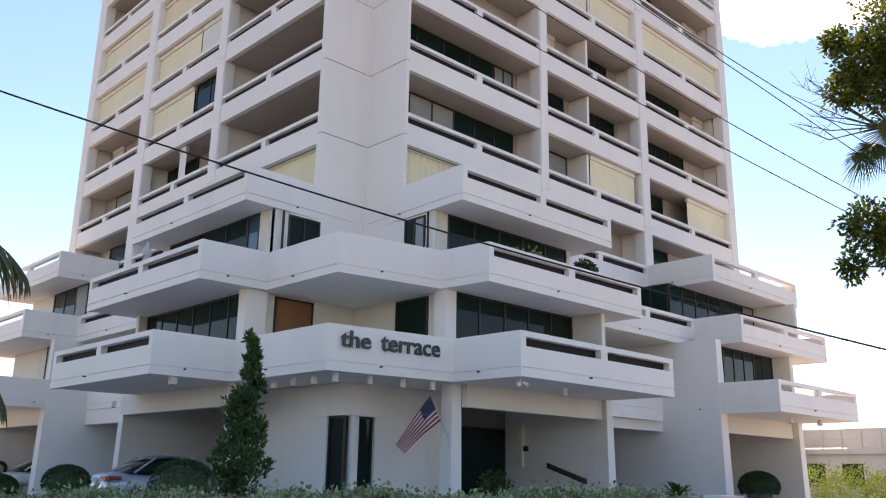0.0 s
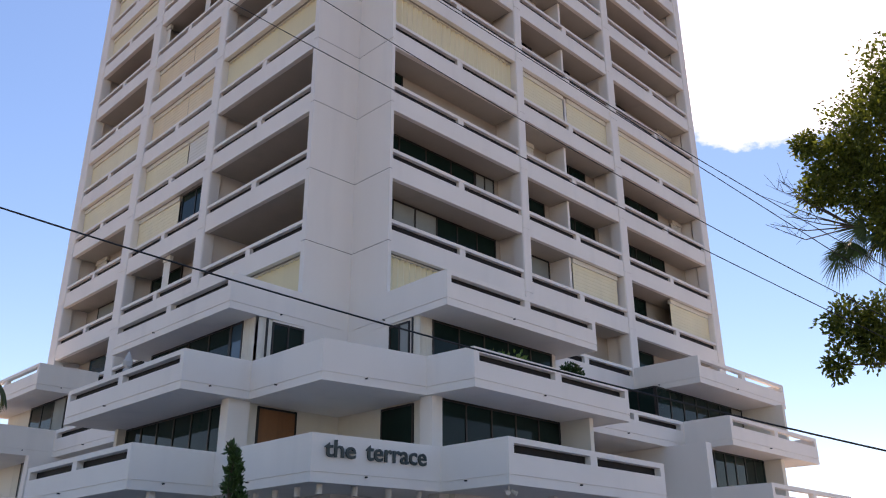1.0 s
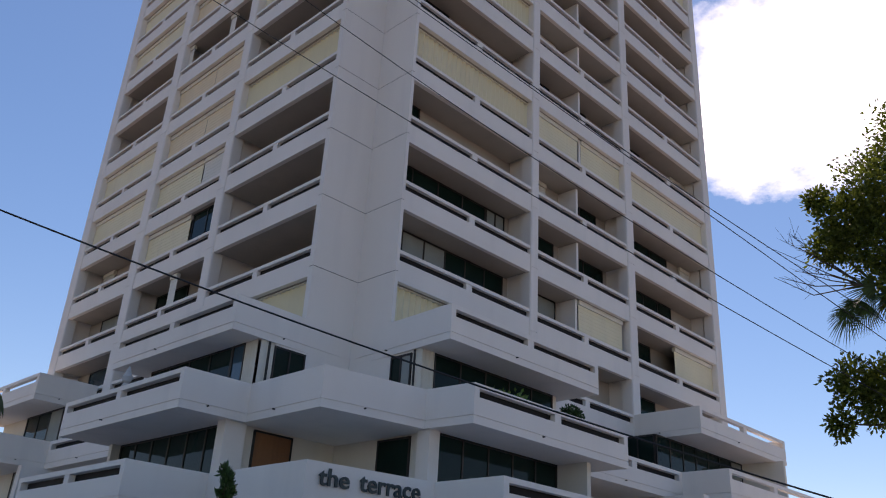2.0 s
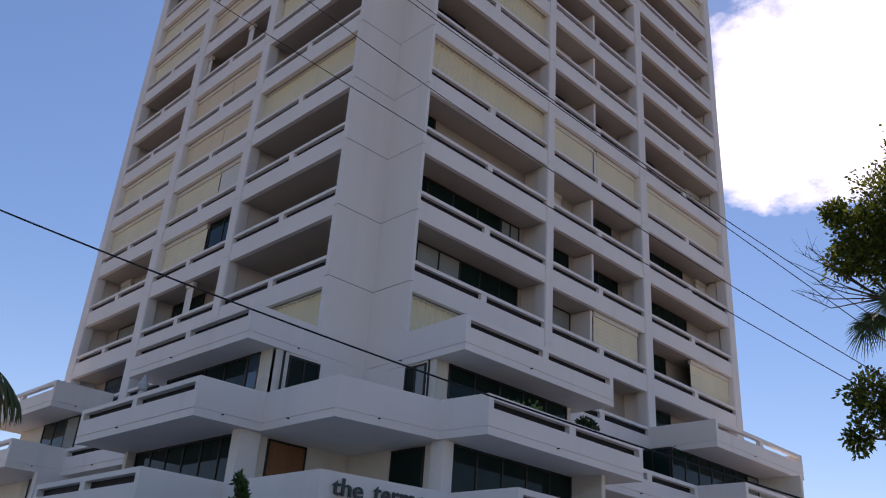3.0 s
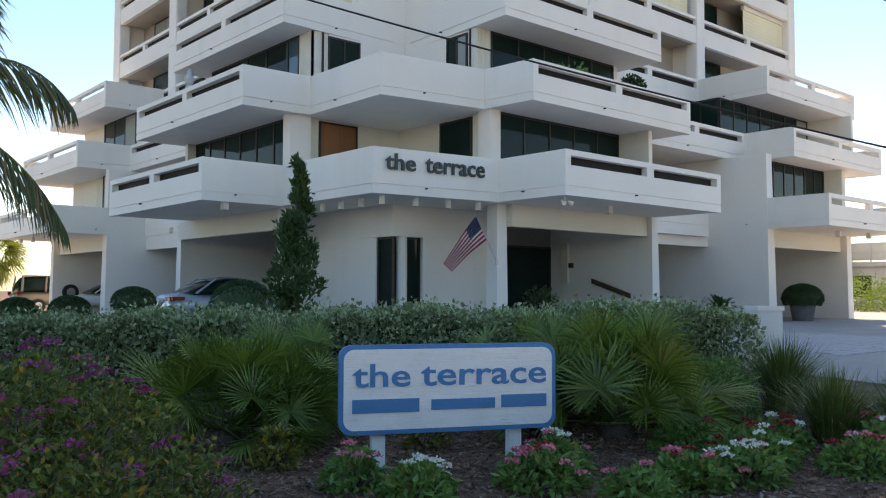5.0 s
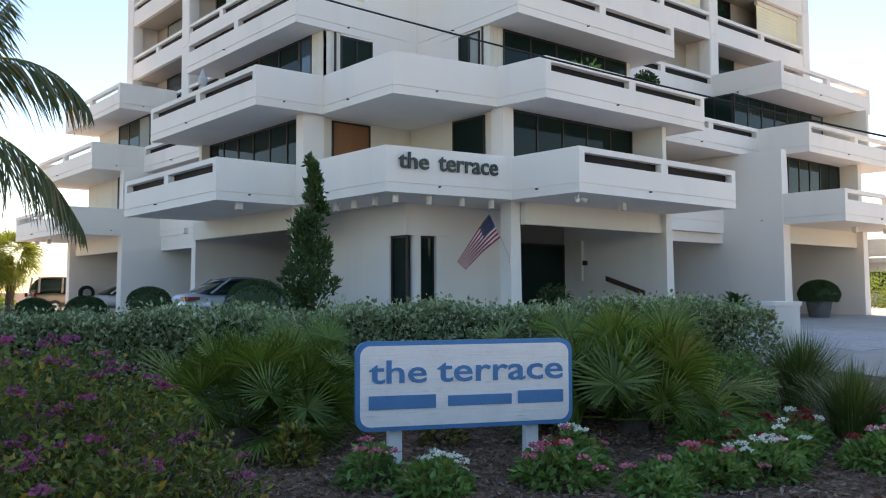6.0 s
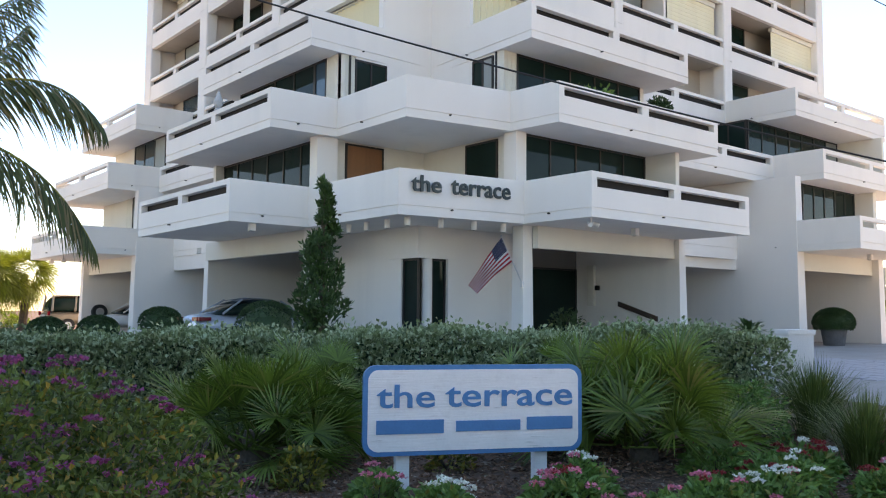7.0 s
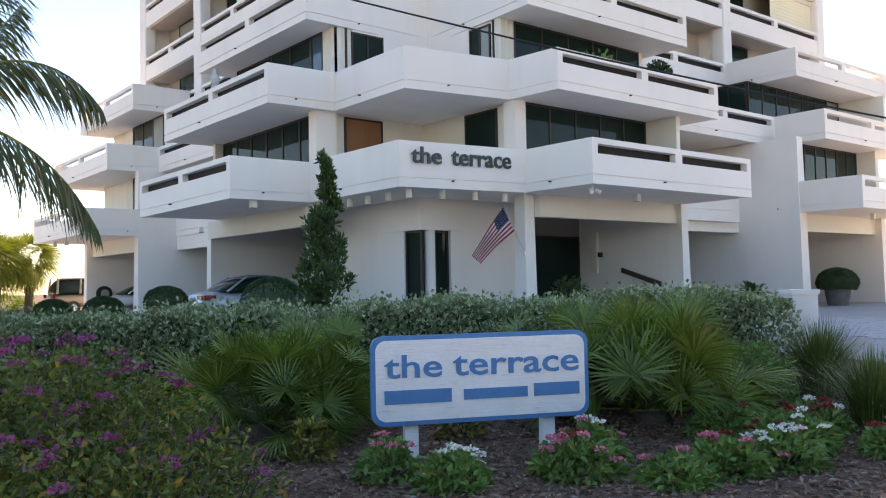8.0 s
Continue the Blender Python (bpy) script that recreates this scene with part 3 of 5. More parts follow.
def flared(x0, y0, x1, y1, z0, z1, foot):
    """An upright with its foot a little wider than its head."""
    bm = bmesh.new()
    lo = [bm.verts.new(p) for p in ((x0 - foot, y0 - foot, z0), (x1 + foot, y0 - foot, z0), (x1 + foot, y1 + foot, z0), (x0 - foot, y1 + foot, z0))]
    hi = [bm.verts.new(p) for p in ((x0, y0, z1), (x1, y0, z1), (x1, y1, z1), (x0, y1, z1))]
    for i in range(4):
        bm.faces.new((lo[i], lo[(i + 1) % 4], hi[(i + 1) % 4], hi[i]))
    bm.faces.new(lo[::-1])
    bm.faces.new(hi)
    return part("column", bm, STUCCO, building, bevel=0.05)


flared(3.86, -0.1, 4.2, 0.28, g0, g1, 0.03)
flared(0.14, 4.36, 0.56, 4.78, g0, g1, 0.03)
flared(10.2, -0.46, 10.5, 4.6, g0, g1, 0.05)
flared(0.42, 11.75, 5.0, 12.05, g0, g1, 0.05)
flared(17.06, -0.58, 17.45, 7.0, g0, level(1) + LOW, 0.09)
flared(0.64, 19.47, 6.0, 19.85, g0, level(1) + LOW, 0.09)
flared(23.5, -0.6, 23.9, 7.0, g0, g1, 0.05)
flared(0.5, 26.1, 6.0, 26.5, g0, g1, 0.05)
wall(4.22, -0.3, 3.3, 10.2, -0.1, g1, CREAM, "fascia")
wall(0.3, 4.76, 3.3, 0.5, 11.72, g1, CREAM, "fascia")
wall(17.46, -0.35, 3.25, 23.5, -0.15, g1, CREAM, "fascia")
wall(0.75, 19.86, 3.25, 0.95, 26.1, g1, CREAM, "fascia")
wall(10.5, 1.8, 3.3, 17.04, 2.05, g1, STUCCO, "fascia")
wall(2.25, 12.06, 3.3, 2.5, 19.46, g1, STUCCO, "fascia")
wall(10.5, 1.5, 3.66, 16.6, 1.76, g1, STUCCO, "ledge")
wall(5.66, 3.7, g0, 10.2, 3.9, g1, CARPORT_SHADE)
wall(10.5, 4.6, g0, 17.05, 4.8, g1, CARPORT_SHADE)
wall(17.45, 6.8, g0, 23.5, 7.0, g1, CARPORT_SHADE)
wall(5.46, 2.1, g0, 5.66, 3.9, g1)
wall(7.8, 6.7, g0, 8.0, 11.95, g1, CARPORT_SHADE)
wall(4.5, 11.8, g0, 7.8, 12.0, g1, CARPORT_SHADE)
wall(4.3, 6.5, g1 + 0.004, 8.0, 12.0, g1 + 0.12, CARPORT_SHADE, "soffit")
wall(2.15, 6.5, g0, 8.0, 6.7, g1, CARPORT_SHADE)
wall(4.3, 12.05, g0, 4.5, 19.47, g1, CARPORT_SHADE)
wall(5.8, 19.85, g0, 6.0, 26.1, g1, CARPORT_SHADE)
door("R", 6.2, 10.1, 3.7, g0, 3.05, GLASS, "dark glazed double door in shade")
door("R", 12.3, 13.3, 4.6, g0, 2.8, FRAME, "dark bronze service door")
# sloping handrail on the side wall of the entrance bay
bm = bmesh.new()
v0, v1 = Vector((10.1, 1.82, 1.93)), Vector((10.1, 0.3, 1.45))
ring = [[bm.verts.new(p + Vector(o)) for o in ((-0.03, 0, -0.08), (0.03, 0, -0.08), (0.03, 0, 0.08), (-0.03, 0, 0.08))] for p in (v0, v1)]
for i in range(4):
    bm.faces.new((ring[0][i], ring[0][(i + 1) % 4], ring[1][(i + 1) % 4], ring[1][i]))
bm.faces.new(ring[0])
bm.faces.new(ring[1][::-1])
RAIL_WOOD = material("dark_rail_wood", (0.07, 0.04, 0.028), 0.6, vary=0.3)
rail_ob = part("handrail", bm, RAIL_WOOD, building, "dark brown wooden handrail")
for f in (0.15, 0.85):
    p = v0.lerp(v1, f)
    bm = bmesh.new()
    box(bm, p.x + 0.02, p.y - 0.03, p.z - 0.05, 10.19, p.y + 0.03, p.z)
    part("bracket", bm, FRAME, rail_ob)
wall(10.08, 2.84, 1.87, 10.21, 3.14, 3.22, CREAM, "electric_box", 0.01)
wall(10.06, 2.66, 2.38, 10.21, 2.78, 2.54, FRAME, "door_buzzer", 0.008)


# ---- lamps and small fittings under the balconies ----
def downlight(x, y, r=0.075, h=0.22):
    ob = empty("downlight", (x, y, g1), "white cylinder downlight under the balcony soffit", "lamp", "soffit downlights")
    bm = bmesh.new()
    tube(bm, (0, 0, -h), (0, 0, 0), r, r, 16)
    body = part("housing", bm, STUCCO, ob)
    bm = bmesh.new()
    tube(bm, (0, 0, -h - 0.004), (0, 0, -h - 0.001), r * 0.75, r * 0.75, 16)
    part("lens", bm, BLIND, body)
    return ob


first = downlight(0.45, 3.0)
for x, y in ((0.45, 2.15), (0.45, 1.25), (0.45, 0.4), (1.4, 0.28), (2.35, 0.14), (3.25, 0.0)):
    copy_thing(first, pose(x, y, g1))
for x, y in ((-1.6, 4.5), (6.6, -1.6), (20.5, -1.6), (-1.0, 24.0), (-1.1, 25.5), (22.5, -1.9), (1.0, 14.0)):
    ob = empty("soffit_lamp", (x, y, g1), "small white box lamp fixed under the balcony", "lamp", "balcony lamps")
    bm = bmesh.new()
    box(bm, -0.08, -0.08, -0.2, 0.08, 0.08, 0)
    part("housing", bm, STUCCO, ob, bevel=0.01)
    bm = bmesh.new()
    box(bm, -0.06, -0.06, -0.206, 0.06, 0.06, -0.202)
    part("lens", bm, BLIND, ob)
flood = empty("flood_lamp", (4.0, -2.3, g1), "white twin flood lamp under the balcony corner", "lamp")
bm = bmesh.new()
tube(bm, (0, 0, -0.12), (0, 0, 0), 0.02, 0.02, 8)
part("stem", bm, STUCCO, flood)
for dx in (-0.1, 0.1):
    bm = bmesh.new()
    tube(bm, (dx, 0, -0.1), (dx * 1.6, -0.12, -0.17), 0.035, 0.06, 12)
    part("lamp_head", bm, STUCCO, flood)


# ---- lettering ----
def lettering(name, text, size_x, size_z, mat, parent, label, thick=0.03, fat=0.012):
    """Raised letters, scaled to a width and height; built in the x-z plane from the origin."""
    cu = bpy.data.curves.new(name, "FONT")
    cu.body, cu.extrude, cu.offset, cu.resolution_u = text, 0.02, fat, 3
    tmp = new("tmp", cu)
    me = bpy.data.meshes.new_from_object(tmp.evaluated_get(bpy.context.evaluated_depsgraph_get()))
    bpy.data.objects.remove(tmp)
    co = np.array([v.co[:] for v in me.vertices])
    lo, hi = co.min(0), co.max(0)
    co = (co - lo) / (hi - lo)
    for v, c in zip(me.vertices, co):
        v.co = (c[0] * size_x, -c[2] * thick, c[1] * size_z)
    me.name = name
    me.materials.clear()
    me.materials.append(mat)
    ob = new(name, me)
    ob.parent = parent
    if label:
        ob["label"] = label
    return ob


BRONZE_GREEN = material("dark_letter_metal", (0.045, 0.06, 0.058), 0.5, metal=0.3, vary=0.2)
name_letters = empty("building_name", (0.22, -0.03, level(0) + 0.35), "raised dark grey-green letters on the white parapet", "sign")
name_letters.rotation_euler.z = math.atan2(-0.46, 3.54)
for word, at, wide, tall in (("the", 0.0, 0.84, 0.40), ("terrace", 1.12, 1.78, 0.365)):
    ob = lettering("letters", word, wide, tall, BRONZE_GREEN, name_letters, word, thick=0.04, fat=0.014)
    ob.location.x = at

# ---- garden sign ----
BLUE = material("blue_paint", (0.02, 0.21, 0.43), 0.5, vary=0.12, scale=4, bump=0.1)
WHITE_WOOD = material("weathered_white_paint", (0.88, 0.86, 0.81), 0.7, vary=0.05, scale=6, fine=50, bump=0.3, stain=(0.6, 0.56, 0.5), stain_amount=0.25)
wn2, wl2 = WHITE_WOOD.node_tree.nodes, WHITE_WOOD.node_tree.links
g_tc, g_map, g_noise, g_bump = wn2.new("ShaderNodeTexCoord"), wn2.new("ShaderNodeMapping"), wn2.new("ShaderNodeTexNoise"), wn2.new("ShaderNodeBump")
g_map.inputs["Scale"].default_value = (4, 4, 70)
g_noise.inputs["Scale"].default_value, g_noise.inputs["Detail"].default_value = 1.0, 5
g_bump.inputs["Strength"].default_value, g_bump.inputs["Distance"].default_value = 0.7, 0.006
wl2.new(g_tc.outputs["Object"], g_map.inputs["Vector"])
wl2.new(g_map.outputs["Vector"], g_noise.inputs["Vector"])
wl2.new(g_noise.outputs["Fac"], g_bump.inputs["Height"])
wl2.new(g_bump.outputs["Normal"], wn2["Principled BSDF"].inputs["Normal"])
# thin cracks where the paint has opened along the grain
g_ramp, g_mix = wn2.new("ShaderNodeMapRange"), wn2.new("ShaderNodeMixRGB")
g_ramp.inputs["From Min"].default_value, g_ramp.inputs["From Max"].default_value = 0.66, 0.74
g_ramp.inputs["To Max"].default_value = 0.55
g_mix.inputs["Color2"].default_value = (0.36, 0.33, 0.29, 1)
wl2.new(g_noise.outputs["Fac"], g_ramp.inputs["Value"])
wl2.new(g_ramp.outputs[0], g_mix.inputs["Fac"])
wl2.new(wn2["Principled BSDF"].inputs["Base Color"].links[0].from_socket, g_mix.inputs["Color1"])
wl2.new(g_mix.outputs["Color"], wn2["Principled BSDF"].inputs["Base Color"])
SA, SB = Vector((-7.95, -10.26)), Vector((-6.31, -11.03))
sign_w = (SB - SA).length + 0.03
sign = empty("garden_sign", (*SA, 0.43), "white wooden sign with blue rim and letters on posts", "sign")
sign.rotation_euler.z = math.atan2(SB.y - SA.y, SB.x - SA.x)


def rounded(w, h, r, n=8):
    out = []
    for cx, cz, a0 in ((w - r, r, -90), (w - r, h - r, 0), (r, h - r, 90), (r, r, 180)):
        for i in range(n + 1):
            a = radians(a0 + 90 * i / n)
            out.append((cx + r * math.cos(a), cz + r * math.sin(a)))
    return out


def plate(w, h, r, y0, y1, dx=0.0, dz=0.0):
    bm = bmesh.new()
    pts = rounded(w, h, r)
    f, b = [bm.verts.new((x + dx, y0, z + dz)) for x, z in pts], [bm.verts.new((x + dx, y1, z + dz)) for x, z in pts]
    bm.faces.new(f)
    bm.faces.new(b[::-1])
    for i in range(len(pts)):
        j = (i + 1) % len(pts)
        bm.faces.new((f[j], f[i], b[i], b[j]))
    return bm


sign_h = 0.71
part("rim", plate(sign_w, sign_h, 0.1, -0.03, 0.03), BLUE, sign, "blue painted board edge")
face = part("face", plate(sign_w - 0.07, sign_h - 0.07, 0.085, -0.036, -0.028, 0.035, 0.035), WHITE_WOOD, sign, "white weathered board")
for word, at, wide, tall in (("the", 0.103, 0.473, 0.185), ("terrace", 0.663, 1.09, 0.16)):
    ob = lettering("letters", word, wide, tall, BLUE, face, word, thick=0.010, fat=0.012)
    ob.location = (at, -0.036, 0.375)


def bar(x0, x1, z0, z1):
    bm = bmesh.new()
    box(bm, x0, -0.046, z0, x1, -0.034, z1)
    part("text_bar", bm, BLUE, face, "plain blue bar")


bar(0.103, 0.65, 0.172, 0.28)
bar(0.752, 1.296, 0.182, 0.266)
bar(1.353, 1.753, 0.182, 0.286)
for f in (0.18, 0.815):
    bm = bmesh.new()
    gx = sign_w * f
    box(bm, gx - 0.055, 0.032, -0.5, gx + 0.055, 0.12, 0.6)
    part("post", bm, WHITE_WOOD, sign, "white post with peeling paint", bevel=0.008)

# ---- flag ----
RED = material("red_cloth", (0.36, 0.010, 0.022), 0.8, vary=0.12)
WHITE_CLOTH = material("white_cloth", (0.55, 0.53, 0.52), 0.8, vary=0.06)
NAVY = material("navy_cloth", (0.014, 0.02, 0.06), 0.8, vary=0.12)
ALU = material("pale_metal", (0.6, 0.6, 0.6), 0.35, metal=0.8, vary=0.1)
flag = empty("flag", (3.82, -0.12, 2.35), "striped red, white and blue flag on a slanting pole", "flag")
tip = Vector((-0.62, 0.15, 1.22))
bm = bmesh.new()
tube(bm, (0, 0, 0), tip, 0.014, 0.012, 8)
pole = part("pole", bm, ALU, flag, "thin pale metal pole")
bm = bmesh.new()
bmesh.ops.create_icosphere(bm, subdivisions=2, radius=0.03, matrix=Matrix.Translation(tip))
part("finial", bm, ALU, pole)
bm = bmesh.new()
box(bm, -0.04, -0.02, -0.08, 0.04, 0.02, 0.06)
part("bracket", bm, ALU, flag)


def cloth(u, v):
    """A point of the flag, u along its length and v across it from the pole's tip."""
    p = tip * (0.97 - 0.5 * v)
    d = Vector((-0.68, 0.52, -1.25)).lerp(Vector((-0.72, 0.56, -0.84)), v)
    bow = Vector((0.06, -0.05, 0.16)) * math.sin(3.14 * u) * (1 - 0.5 * v)
    w = Vector((0.5, 0.6, 0.1)) * (0.10 * math.sin(6.5 * u + 3.5 * v) + 0.04 * math.sin(13 * u - 5 * v)) * min(u * 2, 1)
    return p + d * u + bow + w


for i in range(13):
    v0, v1 = i / 13, (i + 1) / 13
    start = 0.4 if i < 7 else 0.0
    n = 20
    verts = [cloth(start + (1 - start) * j / n, v) for j in range(n + 1) for v in (v0, v1)]
    raw("stripe", verts, [(2 * j, 2 * j + 2, 2 * j + 3, 2 * j + 1) for j in range(n)], WHITE_CLOTH if i % 2 else RED, flag, smooth=True)
n = 8
verts = [cloth(0.4 * j / n, 7 / 13 * q / n) for j in range(n + 1) for q in range(n + 1)]
canton = raw("canton", verts, [(j * (n + 1) + q, (j + 1) * (n + 1) + q, (j + 1) * (n + 1) + q + 1, j * (n + 1) + q + 1) for j in range(n) for q in range(n)], NAVY, flag, smooth=True)
for side_off in (-1, 1):
    verts, faces = [], []
    off = Vector((0.5, 0.6, 0.1)).normalized() * 0.006 * side_off
    for a in range(6):
        for b in range(5):
            c = cloth(0.035 + 0.064 * a, 7 / 13 * (0.1 + 0.2 * b)) + off
            e, f = Vector((0.008, -0.007, 0)), Vector((0, 0, 0.010))
            verts += [c - e, c - f, c + e, c + f]
            faces.append(tuple(range(len(verts) - 4, len(verts))))
    tagged(raw("stars", verts, faces, WHITE_CLOTH, canton), kind="stuff")


# ---- cars ----
PAINT_SILVER = material("silver_car_paint", (0.50, 0.57, 0.66), 0.25, metal=0.35, vary=0.05)
PAINT_WHITE = material("white_car_paint", (0.75, 0.75, 0.73), 0.3, vary=0.04)
PAINT_TAN = material("tan_car_paint", (0.30, 0.24, 0.17), 0.35, metal=0.3, vary=0.06)
TAIL = material("red_lamp_plastic", (0.2, 0.003, 0.01), 0.2, vary=0.1)


def car(at, turn, paint, label, length=4.8, width=1.82, tall=1.46, boxy=False, spare=False):
    """A car along x, its rear at x = 0; body, glass, wheels and lamps are parts."""
    ob = empty("car", at, label, "car")
    ob.rotation_euler.z = radians(turn)
    k = length / 4.8
    if boxy:
        belt = [(0.0, 0.62), (0.02, 1.0), (0.25, 1.06), (3.2, 1.06), (4.4, 1.0), (4.72, 0.8), (4.8, 0.5)]
        roof = [(0.12, 1.06), (0.28, tall - 0.06), (0.6, tall), (2.3, tall), (2.6, tall - 0.05), (3.35, 1.06)]
    else:
        belt = [(0.0, 0.6), (0.04, 0.95), (0.3, 1.02), (0.95, 1.02), (3.2, 0.98), (4.1, 0.86), (4.68, 0.7), (4.8, 0.45)]
        roof = [(0.55, 1.02), (1.25, tall - 0.08), (1.8, tall), (2.4, tall - 0.01), (2.8, tall - 0.1), (3.6, 0.96)]
    def hull(name, line, half, shrink, zlow, mat, par, lab=""):
        bm = bmesh.new()
        rows = []
        for x, z in line:
            zl = zlow if zlow is not None else 0.95
            q = 1 - 0.10 * abs(x / 4.8 - 0.5) ** 2 * 4
            rows.append([bm.verts.new(p) for p in ((x * k, -half * q, zl), (x * k, -half * q * 1.0, zl + (z - zl) * 0.55), (x * k, -half * q * shrink, z), (x * k, half * q * shrink, z), (x * k, half * q, zl + (z - zl) * 0.55), (x * k, half * q, zl))])
        for a, b in zip(rows, rows[1:]):
            for i in range(6):
                bm.faces.new((a[i], b[i], b[(i + 1) % 6], a[(i + 1) % 6]))
        bm.faces.new(rows[0])
        bm.faces.new(rows[-1][::-1])
        o = part(name, bm, mat, par, lab)
        o.data.polygons.foreach_set("use_smooth", [True] * len(o.data.polygons))
        md = o.modifiers.new("smooth", "SUBSURF")
        md.levels = md.render_levels = 2
        return o
    body = hull("body", belt, width / 2, 0.93, 0.32, paint, ob)
    hull("cabin_glass", roof, width / 2 - 0.08, 0.76, 0.9, GLASS, ob, "dark tinted car windows")
    top = [(x, z + 0.012) for x, z in roof[1:-1]]
    bm = bmesh.new()
    rows = [[bm.verts.new((x * k, s * (width / 2 - 0.16) * 0.80, z + 0.02 - 0.05 * abs(s))) for s in (-1, -0.5, 0, 0.5, 1)] for x, z in top]
    for a, b in zip(rows, rows[1:]):
        for i in range(4):
            bm.faces.new((a[i], a[i + 1], b[i + 1], b[i]))
    bmesh.ops.solidify(bm, geom=list(bm.faces), thickness=0.05)
    part("roof", bm, paint, ob)
    if boxy:
        for x in (0.2, 1.3, 2.45):
            for s in (-1, 1):
                bm = bmesh.new()
                tube(bm, (x * k, s * (width / 2 - 0.1), 1.02), (x * k + 0.08, s * (width / 2 - 0.26), tall - 0.02), 0.06, 0.05, 6)
                part("pillar", bm, paint, ob)
    else:
        for a, b in (((0.75, 1.0), (1.45, tall - 0.03)), ((2.2, 0.98), (2.2, tall - 0.03)), ((3.35, 0.97), (2.7, tall - 0.06))):
            for s in (-1, 1):
                bm = bmesh.new()
                tube(bm, (a[0] * k, s * (width / 2 - 0.1), a[1]), (b[0] * k, s * (width / 2 - 0.3), b[1]), 0.032, 0.028, 6)
                part("pillar", bm, paint, ob)
    for s in (-1, 1):
        bm = bmesh.new()
        if boxy:
            box(bm, -0.02, s * (width / 2 - 0.06), 0.82, 0.1, s * (width / 2 - 0.16), 1.02)
        else:
            box(bm, -0.03, s * (width / 2 - 0.1), 0.79, 0.12, s * (width / 2 - 0.45), 0.9)
            box(bm, -0.01, s * (width / 2 + 0.005), 0.8, 0.36, s * (width / 2 - 0.1), 0.9)
        part("tail_lamp", bm, TAIL, ob, "red tail lamp", bevel=0.02)
        for x in (0.95, 3.85):
            bm = bmesh.new()
            tube(bm, (x * k, s * (width / 2 - 0.24), 0.33), (x * k, s * (width / 2 + 0.0), 0.33), 0.33, 0.33, 24)
            wheel = part("tyre", bm, BLACKISH, ob, bevel=0.03)
            bm = bmesh.new()
            tube(bm, (x * k, s * (width / 2 - 0.02), 0.33), (x * k, s * (width / 2 + 0.012), 0.33), 0.2, 0.16, 16)
            part("rim", bm, ALU, wheel, "pale wheel rim")
    bm = bmesh.new()
    box(bm, -0.02, -width / 2 + 0.12, 0.42, 0.16, width / 2 - 0.12, 0.58)
    part("bumper", bm, paint, ob, bevel=0.03)
    bm = bmesh.new()
    box(bm, -0.024, -0.25, 0.74, 0.0, 0.25, 0.86)
    part("number_plate", bm, WHITE_CLOTH, ob, "plain pale plate")
    if spare:
        bm = bmesh.new()
        tube(bm, (-0.2, 0.1, 1.0), (0.0, 0.1, 1.0), 0.36, 0.36, 24)
        part("spare_wheel", bm, BLACKISH, ob, "dark spare wheel on the tailgate", bevel=0.04)
    return ob


car((-1.9, 7.9, 0.5), 0, PAINT_SILVER, "silver blue sedan parked under the balcony")
car((4.2, 22.2, 0.5), 180, PAINT_WHITE, "white sedan parked in the open carport")
car((-0.5, 29.0, 0.5), 0, PAINT_TAN, "tan sport utility car parked beside the carport", 4.7, 1.85, 1.8, True)

# ---- driveway and paving ----
PAVER = material("grey_paver", (0.36, 0.35, 0.35), 0.85, vary=0.14, scale=4, fine=60, bump=0.3, island=0.5)


def sheet(name, x0, y0, x1, y1, mat, lift, label, cat):
    nx, ny = max(int((x1 - x0) / 1.0), 1), max(int((y1 - y0) / 1.0), 1)
    verts = []
    for j in range(ny + 1):
        for i in range(nx + 1):
            x, y = x0 + (x1 - x0) * i / nx, y0 + (y1 - y0) * j / ny
            verts.append((x, y, height(x, y) + lift))
    faces = [(j * (nx + 1) + i, j * (nx + 1) + i + 1, (j + 1) * (nx + 1) + i + 1, (j + 1) * (nx + 1) + i) for j in range(ny) for i in range(nx)]
    return tagged(raw(name, verts, faces, mat, smooth=True), label, cat, kind="structure")


drive = sheet("pavement_drive", -1.0, -2.2, 40.0, 30.0, SAND, 0.012, "grey paved forecourt round the building", "pavement")
sheet("pavement_parking", -14.0, 1.5, -1.01, 40.0, SAND, 0.011, "pale paved parking court", "pavement")
drive_east = sheet("pavement_east", -0.2, -16.0, 40.0, -2.21, SAND, 0.013, "grey paver driveway", "pavement")
sheet("road", -60.0, -60.0, 60.0, -19.0, ASPHALT, 0.01, "worn grey asphalt street", "road")
# walks out of view, added pale to bounce sunlight onto sign and garden
sheet("pavement_walk", -16.99, -18.99, 3.0, -14.7, CONCRETE, 0.012, "unseen pale concrete walk added to bounce light into the garden", "pavement")
sheet("pavement_walk_west", -16.99, -14.69, -13.4, 1.4, CONCRETE, 0.012, "unseen pale concrete walk added to bounce light into the garden", "pavement")
sheet("road_west", -60.0, -18.99, -17.0, 60.0, ASPHALT, 0.01, "worn grey asphalt street", "road")

tyre = empty("spare_tyre", (1.25, 26.0, 1.5), "dark spare tyre hung on the carport wall", "tyre")
bm = bmesh.new()
tube(bm, (0, -0.12, 0), (0, 0.08, 0), 0.36, 0.36, 24)
rubber = part("tread", bm, BLACKISH, tyre, bevel=0.04)
bm = bmesh.new()
tube(bm, (0, -0.13, 0), (0, -0.11, 0), 0.2, 0.18, 18)
part("rim", bm, ALU, tyre, "pale wheel rim")

